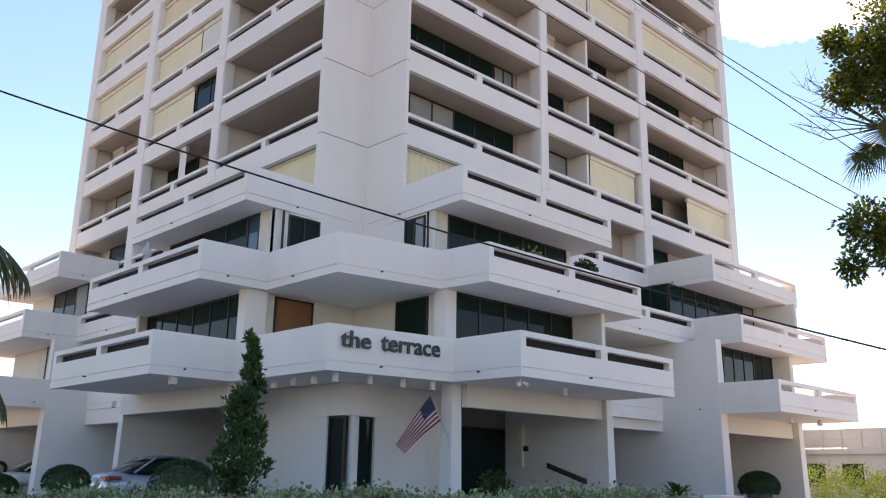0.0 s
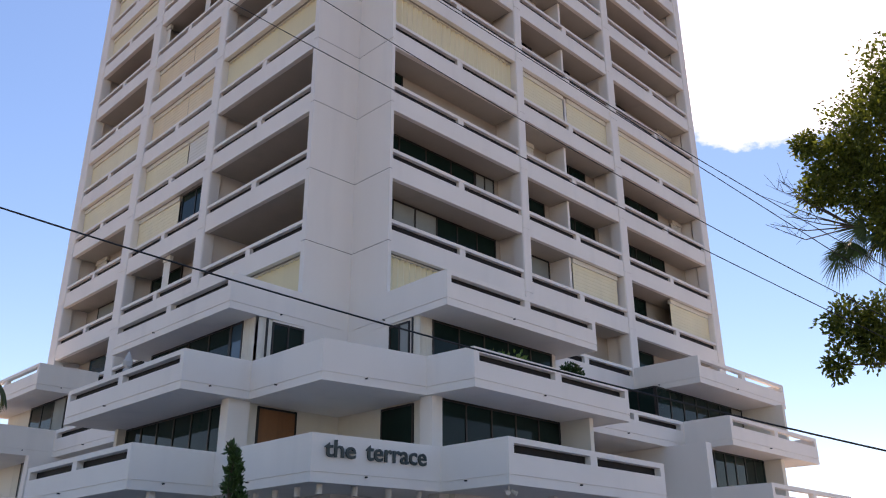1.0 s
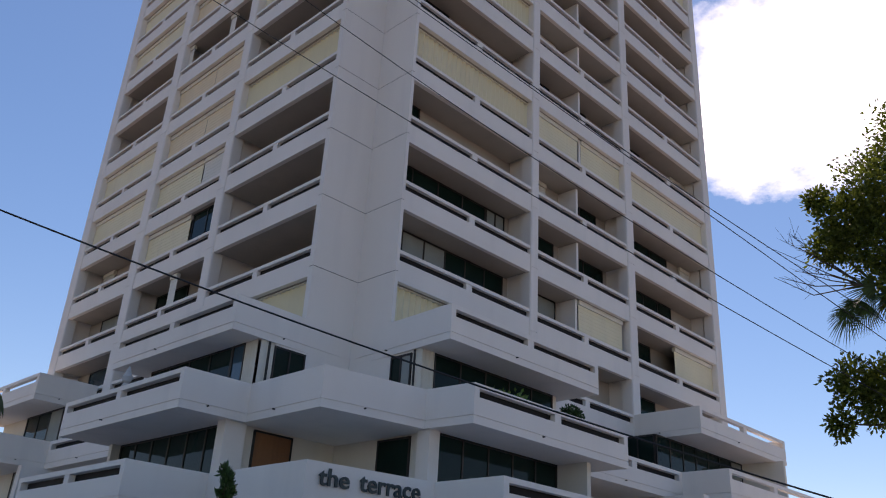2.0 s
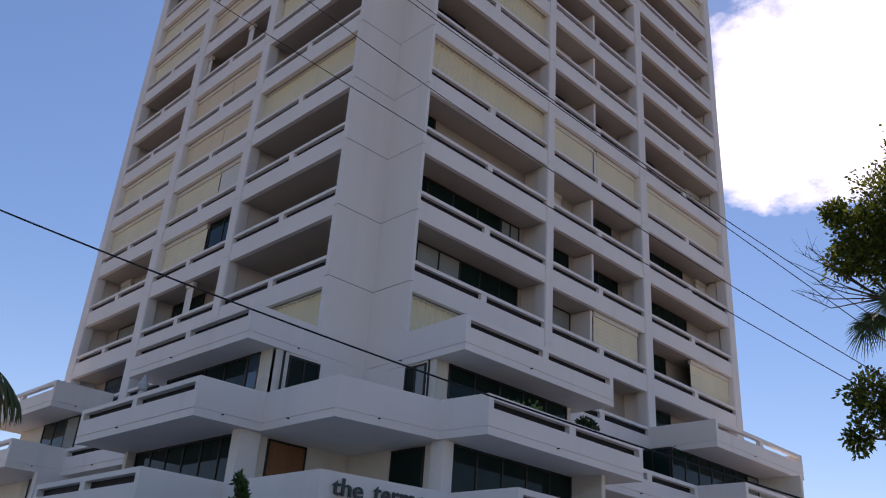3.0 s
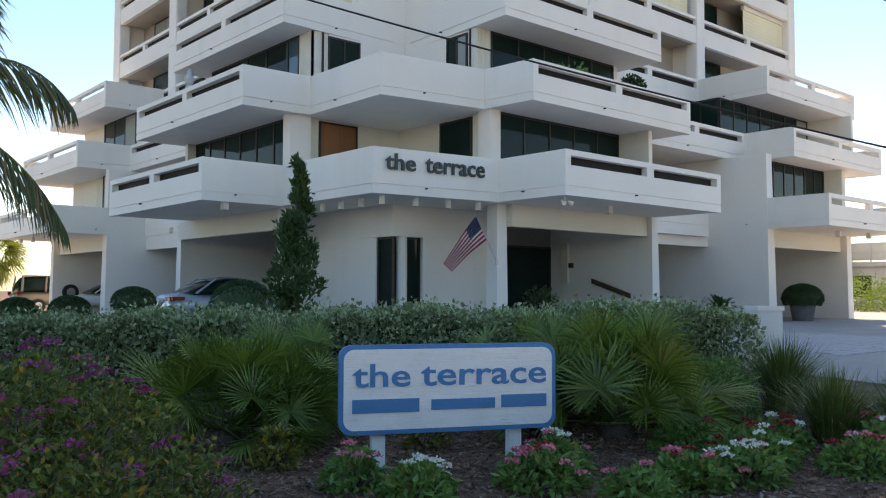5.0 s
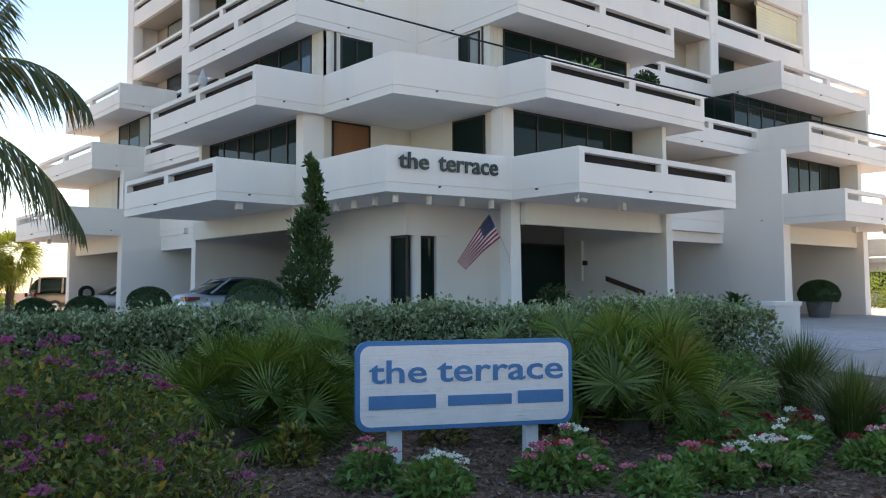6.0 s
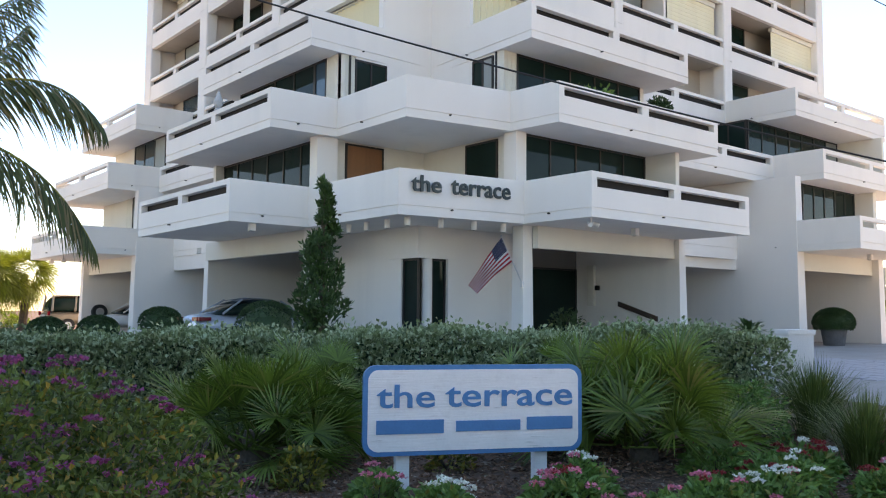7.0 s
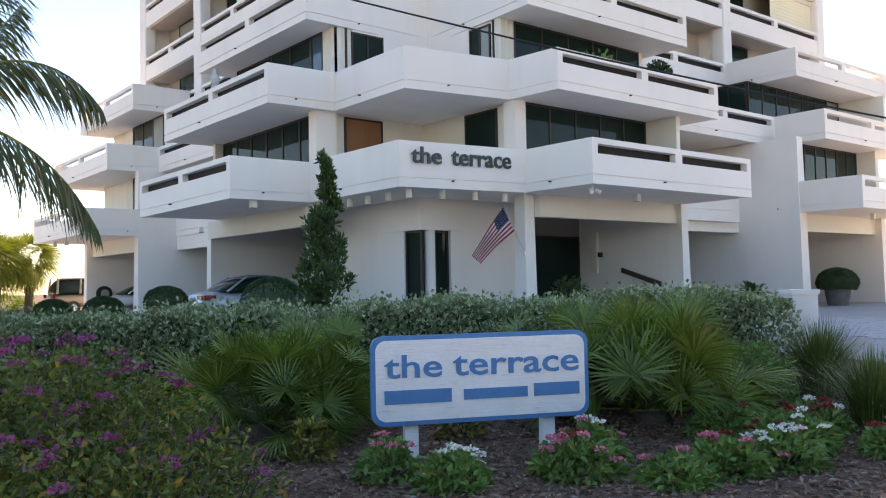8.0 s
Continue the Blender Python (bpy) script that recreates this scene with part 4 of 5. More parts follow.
# ---- plants: materials ----
LEAF_SILVER = material("silver_buttonwood_leaf", (0.215, 0.275, 0.118), 0.6, vary=0.5, scale=2, island=1.0, bump=0, translucent=0.2, stain=(0.48, 0.54, 0.33), stain_amount=0.45)
LEAF_LANTANA = material("lantana_leaf", (0.105, 0.15, 0.024), 0.6, vary=0.7, scale=2, island=1.0, bump=0, translucent=0.25, stain=(0.36, 0.22, 0.03), stain_amount=0.12)
LEAF_PENTAS = material("pentas_leaf", (0.14, 0.27, 0.06), 0.5, vary=0.5, scale=3, island=1.0, bump=0, translucent=0.25, stain=(0.26, 0.24, 0.05), stain_amount=0.1)
LEAF_PALM = material("palmetto_blade", (0.115, 0.185, 0.024), 0.5, vary=0.6, scale=2, island=1.0, bump=0, translucent=0.25, stain=(0.22, 0.2, 0.06), stain_amount=0.08)
LEAF_COCO = material("coconut_leaflet", (0.11, 0.135, 0.045), 0.5, vary=0.55, scale=2, island=1.0, bump=0, translucent=0.4, stain=(0.30, 0.22, 0.10), stain_amount=0.25)
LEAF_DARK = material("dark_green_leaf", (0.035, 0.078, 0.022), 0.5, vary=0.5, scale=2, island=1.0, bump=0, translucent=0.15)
LEAF_CONE = material("evergreen_leaf", (0.05, 0.108, 0.026), 0.5, vary=0.55, scale=2, island=1.0, bump=0, translucent=0.2)
LEAF_TREE = material("tree_leaf", (0.11, 0.14, 0.02), 0.5, vary=0.55, scale=1.5, island=1.0, bump=0, translucent=0.5, stain=(0.2, 0.24, 0.03), stain_amount=0.2)
LEAF_BRIGHT = material("sunlit_leaf", (0.19, 0.27, 0.03), 0.5, vary=0.45, scale=1.5, island=1.0, bump=0, translucent=0.35)
LEAF_SABAL = material("sunlit_palm_blade", (0.22, 0.26, 0.03), 0.5, vary=0.45, scale=1.5, island=1.0, bump=0, translucent=0.35)
LEAF_CROTON = material("croton_leaf", (0.17, 0.17, 0.03), 0.5, vary=0.5, scale=3, island=1.0, bump=0, translucent=0.2, stain=(0.42, 0.32, 0.04), stain_amount=0.3)
GRASS = material("fountain_grass", (0.11, 0.155, 0.032), 0.6, vary=0.45, scale=2, island=1.0, bump=0, translucent=0.2)
BARK = material("brown_bark", (0.12, 0.09, 0.065), 0.9, vary=0.4, scale=6, fine=40, bump=0.8)
TWIG = material("bare_twig", (0.075, 0.06, 0.05), 0.9, vary=0.3)
PURPLE = material("purple_blossom", (0.33, 0.065, 0.17), 0.7, vary=0.35, island=1.0, bump=0, translucent=0.2)
PINK = material("pink_blossom", (0.8, 0.22, 0.29), 0.7, vary=0.3, island=1.0, bump=0, translucent=0.2)
WHITE_FL = material("white_blossom", (0.82, 0.81, 0.7), 0.7, vary=0.15, island=1.0, bump=0, translucent=0.2)
RED_FL = material("red_blossom", (0.34, 0.035, 0.03), 0.7, vary=0.35, island=1.0, bump=0, translucent=0.2)
CHIP = material("mulch_chip", (0.25, 0.135, 0.085), 0.9, vary=0.8, island=1.0, bump=0, stain=(0.34, 0.28, 0.22), stain_amount=0.15)
rng = np.random.default_rng(11)


def unit(v):
    return v / np.maximum(np.linalg.norm(v, axis=-1, keepdims=True), 1e-6)


def leaves(name, base, way, length, width, mat, parent, fold=0.25, label="", hang=0.0):
    """One folded blade at each base point, along way."""
    base, way = np.asarray(base, float), unit(np.asarray(way, float))
    n = len(base)
    length, width = np.broadcast_to(length, n)[:, None], np.broadcast_to(width, n)[:, None]
    side = unit(np.cross(way, unit(rng.normal(size=(n, 3)))))
    up = np.cross(side, way)
    down = np.array([0, 0, -1.0]) * hang * length
    mid = base + way * length * 0.5 + up * width * fold
    v = np.empty((n, 4, 3))
    v[:, 0], v[:, 1], v[:, 2], v[:, 3] = base, mid + side * width * 0.5 - up * width * fold * 2, base + way * length + down, mid - side * width * 0.5 - up * width * fold * 2
    idx = np.arange(n) * 4
    faces = np.concatenate([np.stack([idx, idx + 1, idx + 2], 1), np.stack([idx, idx + 2, idx + 3], 1)])
    return raw(name, v.reshape(-1, 3).tolist(), faces.tolist(), mat, parent, label)


def ribbon(verts, faces, pts, widths, side):
    """A narrow blade along points, put on the lists."""
    k = len(verts)
    for p, w in zip(pts, widths):
        verts.append(tuple(p - side * w))
        verts.append(tuple(p + side * w))
    for i in range(len(pts) - 1):
        faces.append((k + 2 * i, k + 2 * i + 1, k + 2 * i + 3, k + 2 * i + 2))


def limb(bm, pts, r0, r1, sides=6):
    n = len(pts) - 1
    for i in range(n):
        tube(bm, pts[i], pts[i + 1], r0 + (r1 - r0) * i / n, r0 + (r1 - r0) * (i + 1) / n, sides)


# ---- clipped hedge ----
def hedge():
    a, b = np.array([-13.0, -3.33]), np.array([-2.12, -10.61])
    d = (b - a) / np.linalg.norm(b - a)
    back = np.array([-d[1], d[0]])
    length = float(np.linalg.norm(b - a))
    ob = empty("hedge", (0, 0, 0), "clipped silvery green hedge behind the garden sign", "hedge")
    n = 42000
    s = rng.random(n) * length
    pick = rng.random(n)
    h = rng.random(n)
    depth = np.where(pick < 0.6, np.abs(rng.normal(0, 0.10, n)), rng.random(n) * 1.1)
    wave = 0.06 * np.sin(s * 1.7) + 0.05 * np.sin(s * 4.1 + 1)
    zt = 1.02 + 0.035 * np.sin(s * 2.3) + 0.03 * np.sin(s * 5.7)
    hz = np.where(pick < 0.6, h ** 0.75 * zt, zt - np.abs(rng.normal(0, 0.05, n)) + (rng.random(n) < 0.05) * 0.1)
    hz = np.where(rng.random(n) < 0.06, rng.random(n) * zt, hz)
    belly = 0.14 * np.sin(np.clip(hz / 1.05, 0, 1) * 3.14)
    xy = a + s[:, None] * d + (depth - belly + wave)[:, None] * back
    g = np.array([height(x, y) for x, y in xy])
    pos = np.concatenate([xy, (g + hz)[:, None]], 1)
    way = rng.normal(size=(n, 3)) * 0.8 + np.concatenate([-back * 0.5, [0.75]])
    leaves("foliage", pos, way, rng.uniform(0.05, 0.085, n), rng.uniform(0.034, 0.055, n), LEAF_SILVER, ob)
    bm = bmesh.new()
    for i in range(170):
        q = i / 170 * length
        p = a + q * d + back * rng.uniform(0.1, 0.5)
        z = height(*p)
        top = p + back * rng.normal(0, 0.1) + d * rng.normal(0, 0.15)
        tube(bm, (*p, z - 0.05), (*top, z + 0.9), 0.014, 0.006, 5)
    tagged(part("branchwork", bm, TWIG, ob), kind="stuff")
    # solid dark core, its colour stands for the shade deep in the hedge
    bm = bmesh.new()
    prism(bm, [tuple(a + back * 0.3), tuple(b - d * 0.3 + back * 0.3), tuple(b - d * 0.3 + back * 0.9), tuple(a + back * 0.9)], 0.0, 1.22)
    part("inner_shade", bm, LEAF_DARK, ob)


hedge()


# ---- fan palms ----
def fan(verts, faces, hub, way, size, n=30, spread=150, bend=0.15):
    """A fan leaf: narrow blades from a hub, round the direction way."""
    way = unit(way)
    ref = np.array([0, 0, 1.0])
    side = unit(np.cross(way, ref) + 1e-4)
    nrm = unit(np.cross(side, way))
    roll = rng.uniform(-1.25, 1.25)
    side = side * math.cos(roll) + nrm * math.sin(roll)
    nrm = unit(np.cross(side, way))
    for i in range(n):
        a = math.radians(-spread + 2 * spread * i / (n - 1)) * 0.5
        d = way * math.cos(a) + side * math.sin(a)
        d = unit(d + nrm * rng.normal(0, 0.04))
        ln = size * (1 - 0.25 * abs(a) / 1.6) * rng.uniform(0.9, 1.05)
        p = [hub + d * ln * f + np.array([0, 0, -bend * ln * f * f]) for f in (0.0, 0.35, 0.7, 1.0)]
        w = unit(np.cross(d, nrm))
        ribbon(verts, faces, p, [0.004, 0.011 * size / 0.6, 0.009 * size / 0.6, 0.001], w)


def star(verts, faces, hub, way, size, n=36, bend=0.15):
    """A fan leaf seen open: blades in a wide cone round the direction way."""
    way = unit(way)
    side = unit(np.cross(way, [0.1, 0.2, 1.0]))
    up = unit(np.cross(side, way))
    for i in range(n):
        a = math.radians(-150 + 300 * i / (n - 1)) + rng.normal(0, 0.03)
        d = unit(up * math.cos(a) + side * math.sin(a) + way * rng.uniform(0.3, 0.55))
        ln = size * (0.8 + 0.2 * math.cos(a)) * rng.uniform(0.9, 1.05)
        p = [hub + d * ln * f + np.array([0, 0, -bend * ln * f * f]) for f in (0.0, 0.35, 0.7, 1.0)]
        ribbon(verts, faces, p, [0.004, 0.012 * size / 0.6, 0.010 * size / 0.6, 0.001], unit(np.cross(d, way)))


def palmetto(at, radius, top, count, label, seed, open_fans=0.36):
    global rng
    rng = np.random.default_rng(seed)
    z = height(*at)
    ob = empty("fan_palm", (0, 0, 0), label, "palm", "fan palms in the flower bed")
    verts, faces = [], []
    bm = bmesh.new()
    for i in range(count):
        az, el = rng.uniform(0, 6.283), math.asin(rng.uniform(-0.05, 0.97))
        d = np.array([math.cos(az) * math.cos(el), math.sin(az) * math.cos(el), math.sin(el)])
        root = np.array([at[0] + rng.normal(0, 0.12), at[1] + rng.normal(0, 0.12), z + 0.15])
        hub = root + d * np.array([radius, radius, top]) * rng.uniform(0.4, 0.72)
        tube(bm, root, hub, 0.012, 0.007, 5)
        size = rng.uniform(0.40, 0.56) * (radius + top) / 2.1
        if rng.random() < open_fans and el < 1.0:
            star(verts, faces, hub + d * 0.12, d + np.array([0, 0, 0.15]), size * 0.85, bend=rng.uniform(0.05, 0.25))
        else:
            fan(verts, faces, hub, d + np.array([0, 0, 0.1]), size, bend=rng.uniform(0.05, 0.3))
    tagged(raw("frond_crown", verts, faces, LEAF_PALM, ob), kind="stuff")
    tagged(part("stalk", bm, LEAF_PALM, ob), kind="stuff")
    bm = bmesh.new()
    tube(bm, (*at, z - 0.05), (at[0], at[1], z + 0.3), 0.16, 0.1, 10)
    part("trunk", bm, BARK, ob)


palmetto((-8.0, -8.55), 1.1, 1.1, 74, "green fan palm with arching fronds beside the sign", 3, 0.1)
palmetto((-7.35, -8.75), 0.6, 1.2, 22, "small green fan palm with upright fronds", 4)
palmetto((-5.05, -10.75), 1.18, 1.25, 84, "large bright green fan palm beside the sign", 5)
palmetto((-5.6, -9.9), 0.6, 1.15, 22, "green fan palm in front of the hedge", 6)


# ---- lantana ----
def bush(name, centres, n, leaf, mat, label, category, flowers=(), up=0.45, group=""):
    """A leafy shrub of overlapping mounds; flowers: kind of blossom and how many heads."""
    ob = empty(name, (centres[0][0], centres[0][1], height(centres[0][0], centres[0][1])), label, category, group)
    o = np.array(ob.location)
    c = np.array([[x, y, height(x, y) + z, r, h] for x, y, z, r, h in centres])
    w = c[:, 3] ** 2
    k = rng.choice(len(c), n, p=w / w.sum())
    d = unit(rng.normal(size=(n, 3)))
    d[:, 2] = np.where(rng.random(n) < 0.75, np.abs(d[:, 2]), d[:, 2])
    lump = 1 + 0.14 * np.sin(d[:, 0] * 6 + c[k, 0] * 3) * np.sin(d[:, 1] * 7 + d[:, 2] * 5)
    r = (1 - np.abs(rng.normal(0, 0.17, n))) * lump
    pos = c[k, :3] + d * r[:, None] * np.stack([c[k, 3], c[k, 3], c[k, 4]], 1)
    ground_z = np.array([height(x, y) for x, y in pos[:, :2]])
    pos[:, 2] = np.maximum(pos[:, 2], ground_z + 0.03 * rng.random(n))
    way = d * 0.7 + rng.normal(size=(n, 3)) * 0.55 + np.array([0, 0, up - 0.35])
    leaves("foliage", pos - o, way, rng.uniform(0.7, 1.3, n) * leaf, rng.uniform(0.4, 0.6, n) * leaf, mat, ob, hang=0.15)
    bm = bmesh.new()
    for x, y, z, rr, hh in c:
        for i in range(12):
            a = rng.uniform(0, 6.283)
            q = np.array([math.cos(a) * rr * 0.75, math.sin(a) * rr * 0.75, hh * rng.uniform(0.2, 0.8)])
            g = height(x, y)
            tube(bm, np.array([x, y, g]) + q * np.array([0.2, 0.2, 0]) - o, np.array([x, y, z]) + q - o, 0.008, 0.004, 4)
    tagged(part("branchwork", bm, TWIG, ob), kind="stuff")
    for fm, count, size in flowers:
        pb, pw, pl = [], [], []
        for i in range(count):
            kk = rng.choice(len(c), p=w / w.sum())
            dd = unit(rng.normal(size=3))
            dd[2] = abs(dd[2]) * 1.9 + 0.2
            dd = unit(dd)
            centre = c[kk, :3] + dd * np.array([c[kk, 3], c[kk, 3], c[kk, 4]]) * 1.04
            centre = centre + np.array([0, 0, size * (1.2 if size > 0.0455 else 0.2)])
            m = 34 if size > 0.0455 else 26
            q = unit(rng.normal(size=(m, 3)))
            q[:, 2] = np.abs(q[:, 2])
            pb.append(centre + q * np.array([size, size, size * 0.45]) * rng.uniform(0.3, 1, (m, 1)))
            pw.append(q * np.array([1, 1, 0.4]) + rng.normal(0, 0.3, (m, 3)))
        pb, pw = np.concatenate(pb), np.concatenate(pw)
        tagged(leaves("blossom", pb - o, pw, size * 0.55, size * 0.5, fm, ob, fold=0.1), kind="stuff")
    return ob


bush("lantana_bush", [(-10.75, -10.9, 0.15, 0.8, 1.0), (-10.1, -11.1, 0.1, 0.62, 0.85), (-11.2, -10.5, 0.2, 0.75, 1.0), (-10.5, -11.7, 0.0, 0.6, 0.72), (-9.75, -11.35, 0.0, 0.42, 0.62), (-11.1, -11.6, 0.0, 0.7, 0.85), (-10.2, -10.4, 0.2, 0.6, 0.9), (-11.6, -11.1, 0.1, 0.6, 0.9)],
     19000, 0.056, LEAF_LANTANA, "green and yellowing lantana bush with purple flowers", "bush", ((PURPLE, 150, 0.044),))
rng = np.random.default_rng(21)
for x, y, r, h, fl in (
    (-8.15, -10.75, 0.26, 0.42, ((PINK, 6, 0.047),)), (-7.95, -11.25, 0.3, 0.34, ((WHITE_FL, 6, 0.047),)), (-7.05, -11.6, 0.36, 0.38, ((PINK, 7, 0.047), (RED_FL, 2, 0.047))),
    (-6.65, -11.4, 0.3, 0.45, ((WHITE_FL, 7, 0.047), (PINK, 4, 0.047))), (-6.2, -12.3, 0.36, 0.34, ((PINK, 4, 0.047), (RED_FL, 4, 0.047))), (-5.7, -12.45, 0.36, 0.36, ((WHITE_FL, 7, 0.047), (PINK, 2, 0.047))),
    (-5.1, -12.2, 0.4, 0.4, ((RED_FL, 7, 0.047), (WHITE_FL, 4, 0.047))), (-4.4, -12.0, 0.36, 0.36, ((WHITE_FL, 4, 0.047), (RED_FL, 6, 0.047))), (-4.75, -12.95, 0.36, 0.38, ((RED_FL, 4, 0.047), (PINK, 3, 0.047))),
    (-4.1, -12.9, 0.36, 0.46, ((PINK, 8, 0.047), (WHITE_FL, 3, 0.047))), (-9.25, -11.75, 0.32, 0.2, ()), (-6.75, -12.25, 0.3, 0.26, ((PINK, 2, 0.047),)), (-5.0, -11.5, 0.34, 0.4, ((RED_FL, 3, 0.047),)), (-3.5, -12.4, 0.4, 0.4, ((PINK, 6, 0.047),))):
    bush("flowering_plant", [(x, y, 0.02, r * 0.85, h * 0.6)], int(620 * (r / 0.3) ** 2), 0.082, LEAF_PENTAS, "leafy green bedding plant with clustered star flowers" if fl else "low leafy green bedding plant", "flower", fl, group="bedding flowers")
for x, y, r, h in ((-8.2, -9.75, 0.2, 0.3), (-6.75, -9.9, 0.2, 0.22)):
    bush("croton_shrub", [(x, y, 0.03, r, h)], 300, 0.075, LEAF_CROTON, "small yellow-green croton shrub in mulch", "shrub", group="croton shrubs")
bush("low_shrub", [(-3.6, -10.9, 0.05, 0.5, 0.6)], 2200, 0.06, LEAF_PENTAS, "low dense green shrub by the hedge end", "shrub")


# ---- ornamental grass ----
def grass(at, tall, wide, n, label):
    z = height(*at)
    ob = empty("grass_clump", (*at, z), label, "grass", "fountain grass clumps")
    verts, faces = [], []
    for i in range(n):
        az, lean = rng.uniform(0, 6.283), abs(rng.normal(0.35, 0.3))
        d = np.array([math.cos(az), math.sin(az), 0])
        ln = tall * rng.uniform(0.6, 1.15)
        base = d * abs(rng.normal(0, 0.1))
        p = [base + d * wide * lean * f ** 1.7 + np.array([0, 0, ln * (f - 0.38 * lean * f ** 3)]) for f in (0, 0.3, 0.6, 0.85, 1.0)]
        ribbon(verts, faces, p, [0.004, 0.0045, 0.004, 0.0025, 0.0005], unit(np.cross(d, [0, 0, 1.0])))
    tagged(raw("tuft", verts, faces, GRASS, ob), kind="stuff")


grass((-2.75, -11.25), 0.82, 1.0, 1000, "dark green fountain grass clump by the driveway")
grass((-3.75, -12.25), 0.68, 0.85, 800, "wide dark green fountain grass clump")
grass((-3.0, -12.6), 0.62, 0.85, 500, "dark green fountain grass clump")

# ---- mulch chips ----
n = 24000
xy = np.stack([rng.uniform(-10.0, -2.6, n), rng.uniform(-13.4, -8.2, n)], 1)
pos = np.concatenate([xy, np.array([[height(x, y) + 0.008] for x, y in xy]) + rng.random((n, 1)) * 0.015], 1)
way = rng.normal(size=(n, 3)) * np.array([1, 1, 0.22])
tagged(leaves("mulch_chips", pos, way, rng.uniform(0.03, 0.09, n), rng.uniform(0.012, 0.03, n), CHIP, None, label="scattered brown bark chips on the bed"), category="mulch", kind="stuff")


# ---- clipped balls and the column tree ----
def ball(at, r, z, label, mat=LEAF_DARK, squash=0.85, n=2600):
    ob = empty("round_shrub", (at[0], at[1], height(*at)), label, "shrub", "clipped round shrubs")
    d = unit(rng.normal(size=(n, 3)))
    d[:, 2] = np.where(d[:, 2] < -0.5, -d[:, 2], d[:, 2])
    q = d * (1 - np.abs(rng.normal(0, 0.05, n)))[:, None] * np.array([r, r, r * squash]) + np.array([0, 0, z])
    leaves("foliage", q, d + rng.normal(size=(n, 3)) * 0.5, 0.05 + 0.03 * r, 0.028, mat, ob)
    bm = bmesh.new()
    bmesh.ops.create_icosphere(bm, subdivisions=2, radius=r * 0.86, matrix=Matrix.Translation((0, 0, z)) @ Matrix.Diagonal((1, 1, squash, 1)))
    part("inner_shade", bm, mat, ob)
    bm = bmesh.new()
    tube(bm, (0, 0, -0.05), (0, 0, z), 0.06, 0.05, 8)
    part("stem", bm, BARK, ob)
    return ob


ball((-3.95, 4.5), 0.5, 0.78, "dark green clipped ball shrub by the parking", squash=0.72)
ball((-5.25, 5.1), 0.45, 0.6, "dark green clipped ball shrub by the parking", squash=0.72)
ball((-6.35, 5.3), 0.42, 0.58, "dark green clipped ball shrub by the parking", squash=0.72)
ball((-2.55, 1.7), 0.7, 0.7, "dark green rounded shrub beside the silver car")
ball((19.3, -0.75), 0.72, 0.86, "dark green clipped ball shrub in a round planter", squash=0.72, n=6000)
POT = material("weathered_planter", (0.13, 0.12, 0.115), 0.8, vary=0.3, scale=4, bump=0.4)
planter = empty("planter", (19.3, -0.75, height(19.3, -0.75)), "dark round concrete planter on the driveway", "planter")
bm = bmesh.new()
tube(bm, (0, 0, 0), (0, 0, 0.6), 0.36, 0.46, 24)
part("pot", bm, POT, planter, bevel=0.02)
bm = bmesh.new()
tube(bm, (0, 0, 0.6), (0, 0, 0.64), 0.5, 0.5, 24)
part("rim", bm, POT, planter, bevel=0.01)


def column_tree(at, tall, r):
    z = height(*at)
    ob = empty("column_tree", (*at, z), "tall narrow dark evergreen tree with uneven tufts", "tree")
    cs = []
    for i in range(84):
        f = (i + rng.uniform(0, 1)) / 84
        rr = r * (1.0 - 0.86 * f ** 1.7) * (1.0 if f > 0.12 else 0.8) * rng.uniform(0.75, 1.15)
        a = rng.uniform(0, 6.283)
        cs.append((math.cos(a) * rr * rng.uniform(0.2, 1.1), math.sin(a) * rr * rng.uniform(0.2, 1.1), tall * (0.05 + 0.93 * f), max(rr * rng.uniform(0.15, 0.46), 0.06)))
    pos, way = [], []
    for x, y, zz, rr in cs:
        m = int(105 * (rr / 0.25) ** 1.5) + 30
        d = unit(rng.normal(size=(m, 3)))
        pos.append(np.array([x, y, zz]) + d * rr * rng.uniform(0.5, 1.15, (m, 1)) * np.array([1, 1, 1.1]))
        way.append(d * 0.6 + np.array([0, 0, 0.7]) + rng.normal(size=(m, 3)) * 0.4)
    pos, way = np.concatenate(pos), np.concatenate(way)
    leaves("crown", pos, way, rng.uniform(0.09, 0.19, len(pos)), 0.055, LEAF_CONE, ob)
    bm = bmesh.new()
    limb(bm, [(0, 0, -0.1), (0.03, 0, tall * 0.4), (0, 0.02, tall * 0.8), (0, 0, tall * 0.97)], 0.07, 0.012)
    for x, y, zz, rr in cs:
        tube(bm, (0, 0, max(zz - 0.25, 0)), (x, y, zz), 0.016, 0.006, 4)
    part("trunk", bm, BARK, ob)


column_tree((-2.2, -0.1), 3.95, 0.6)


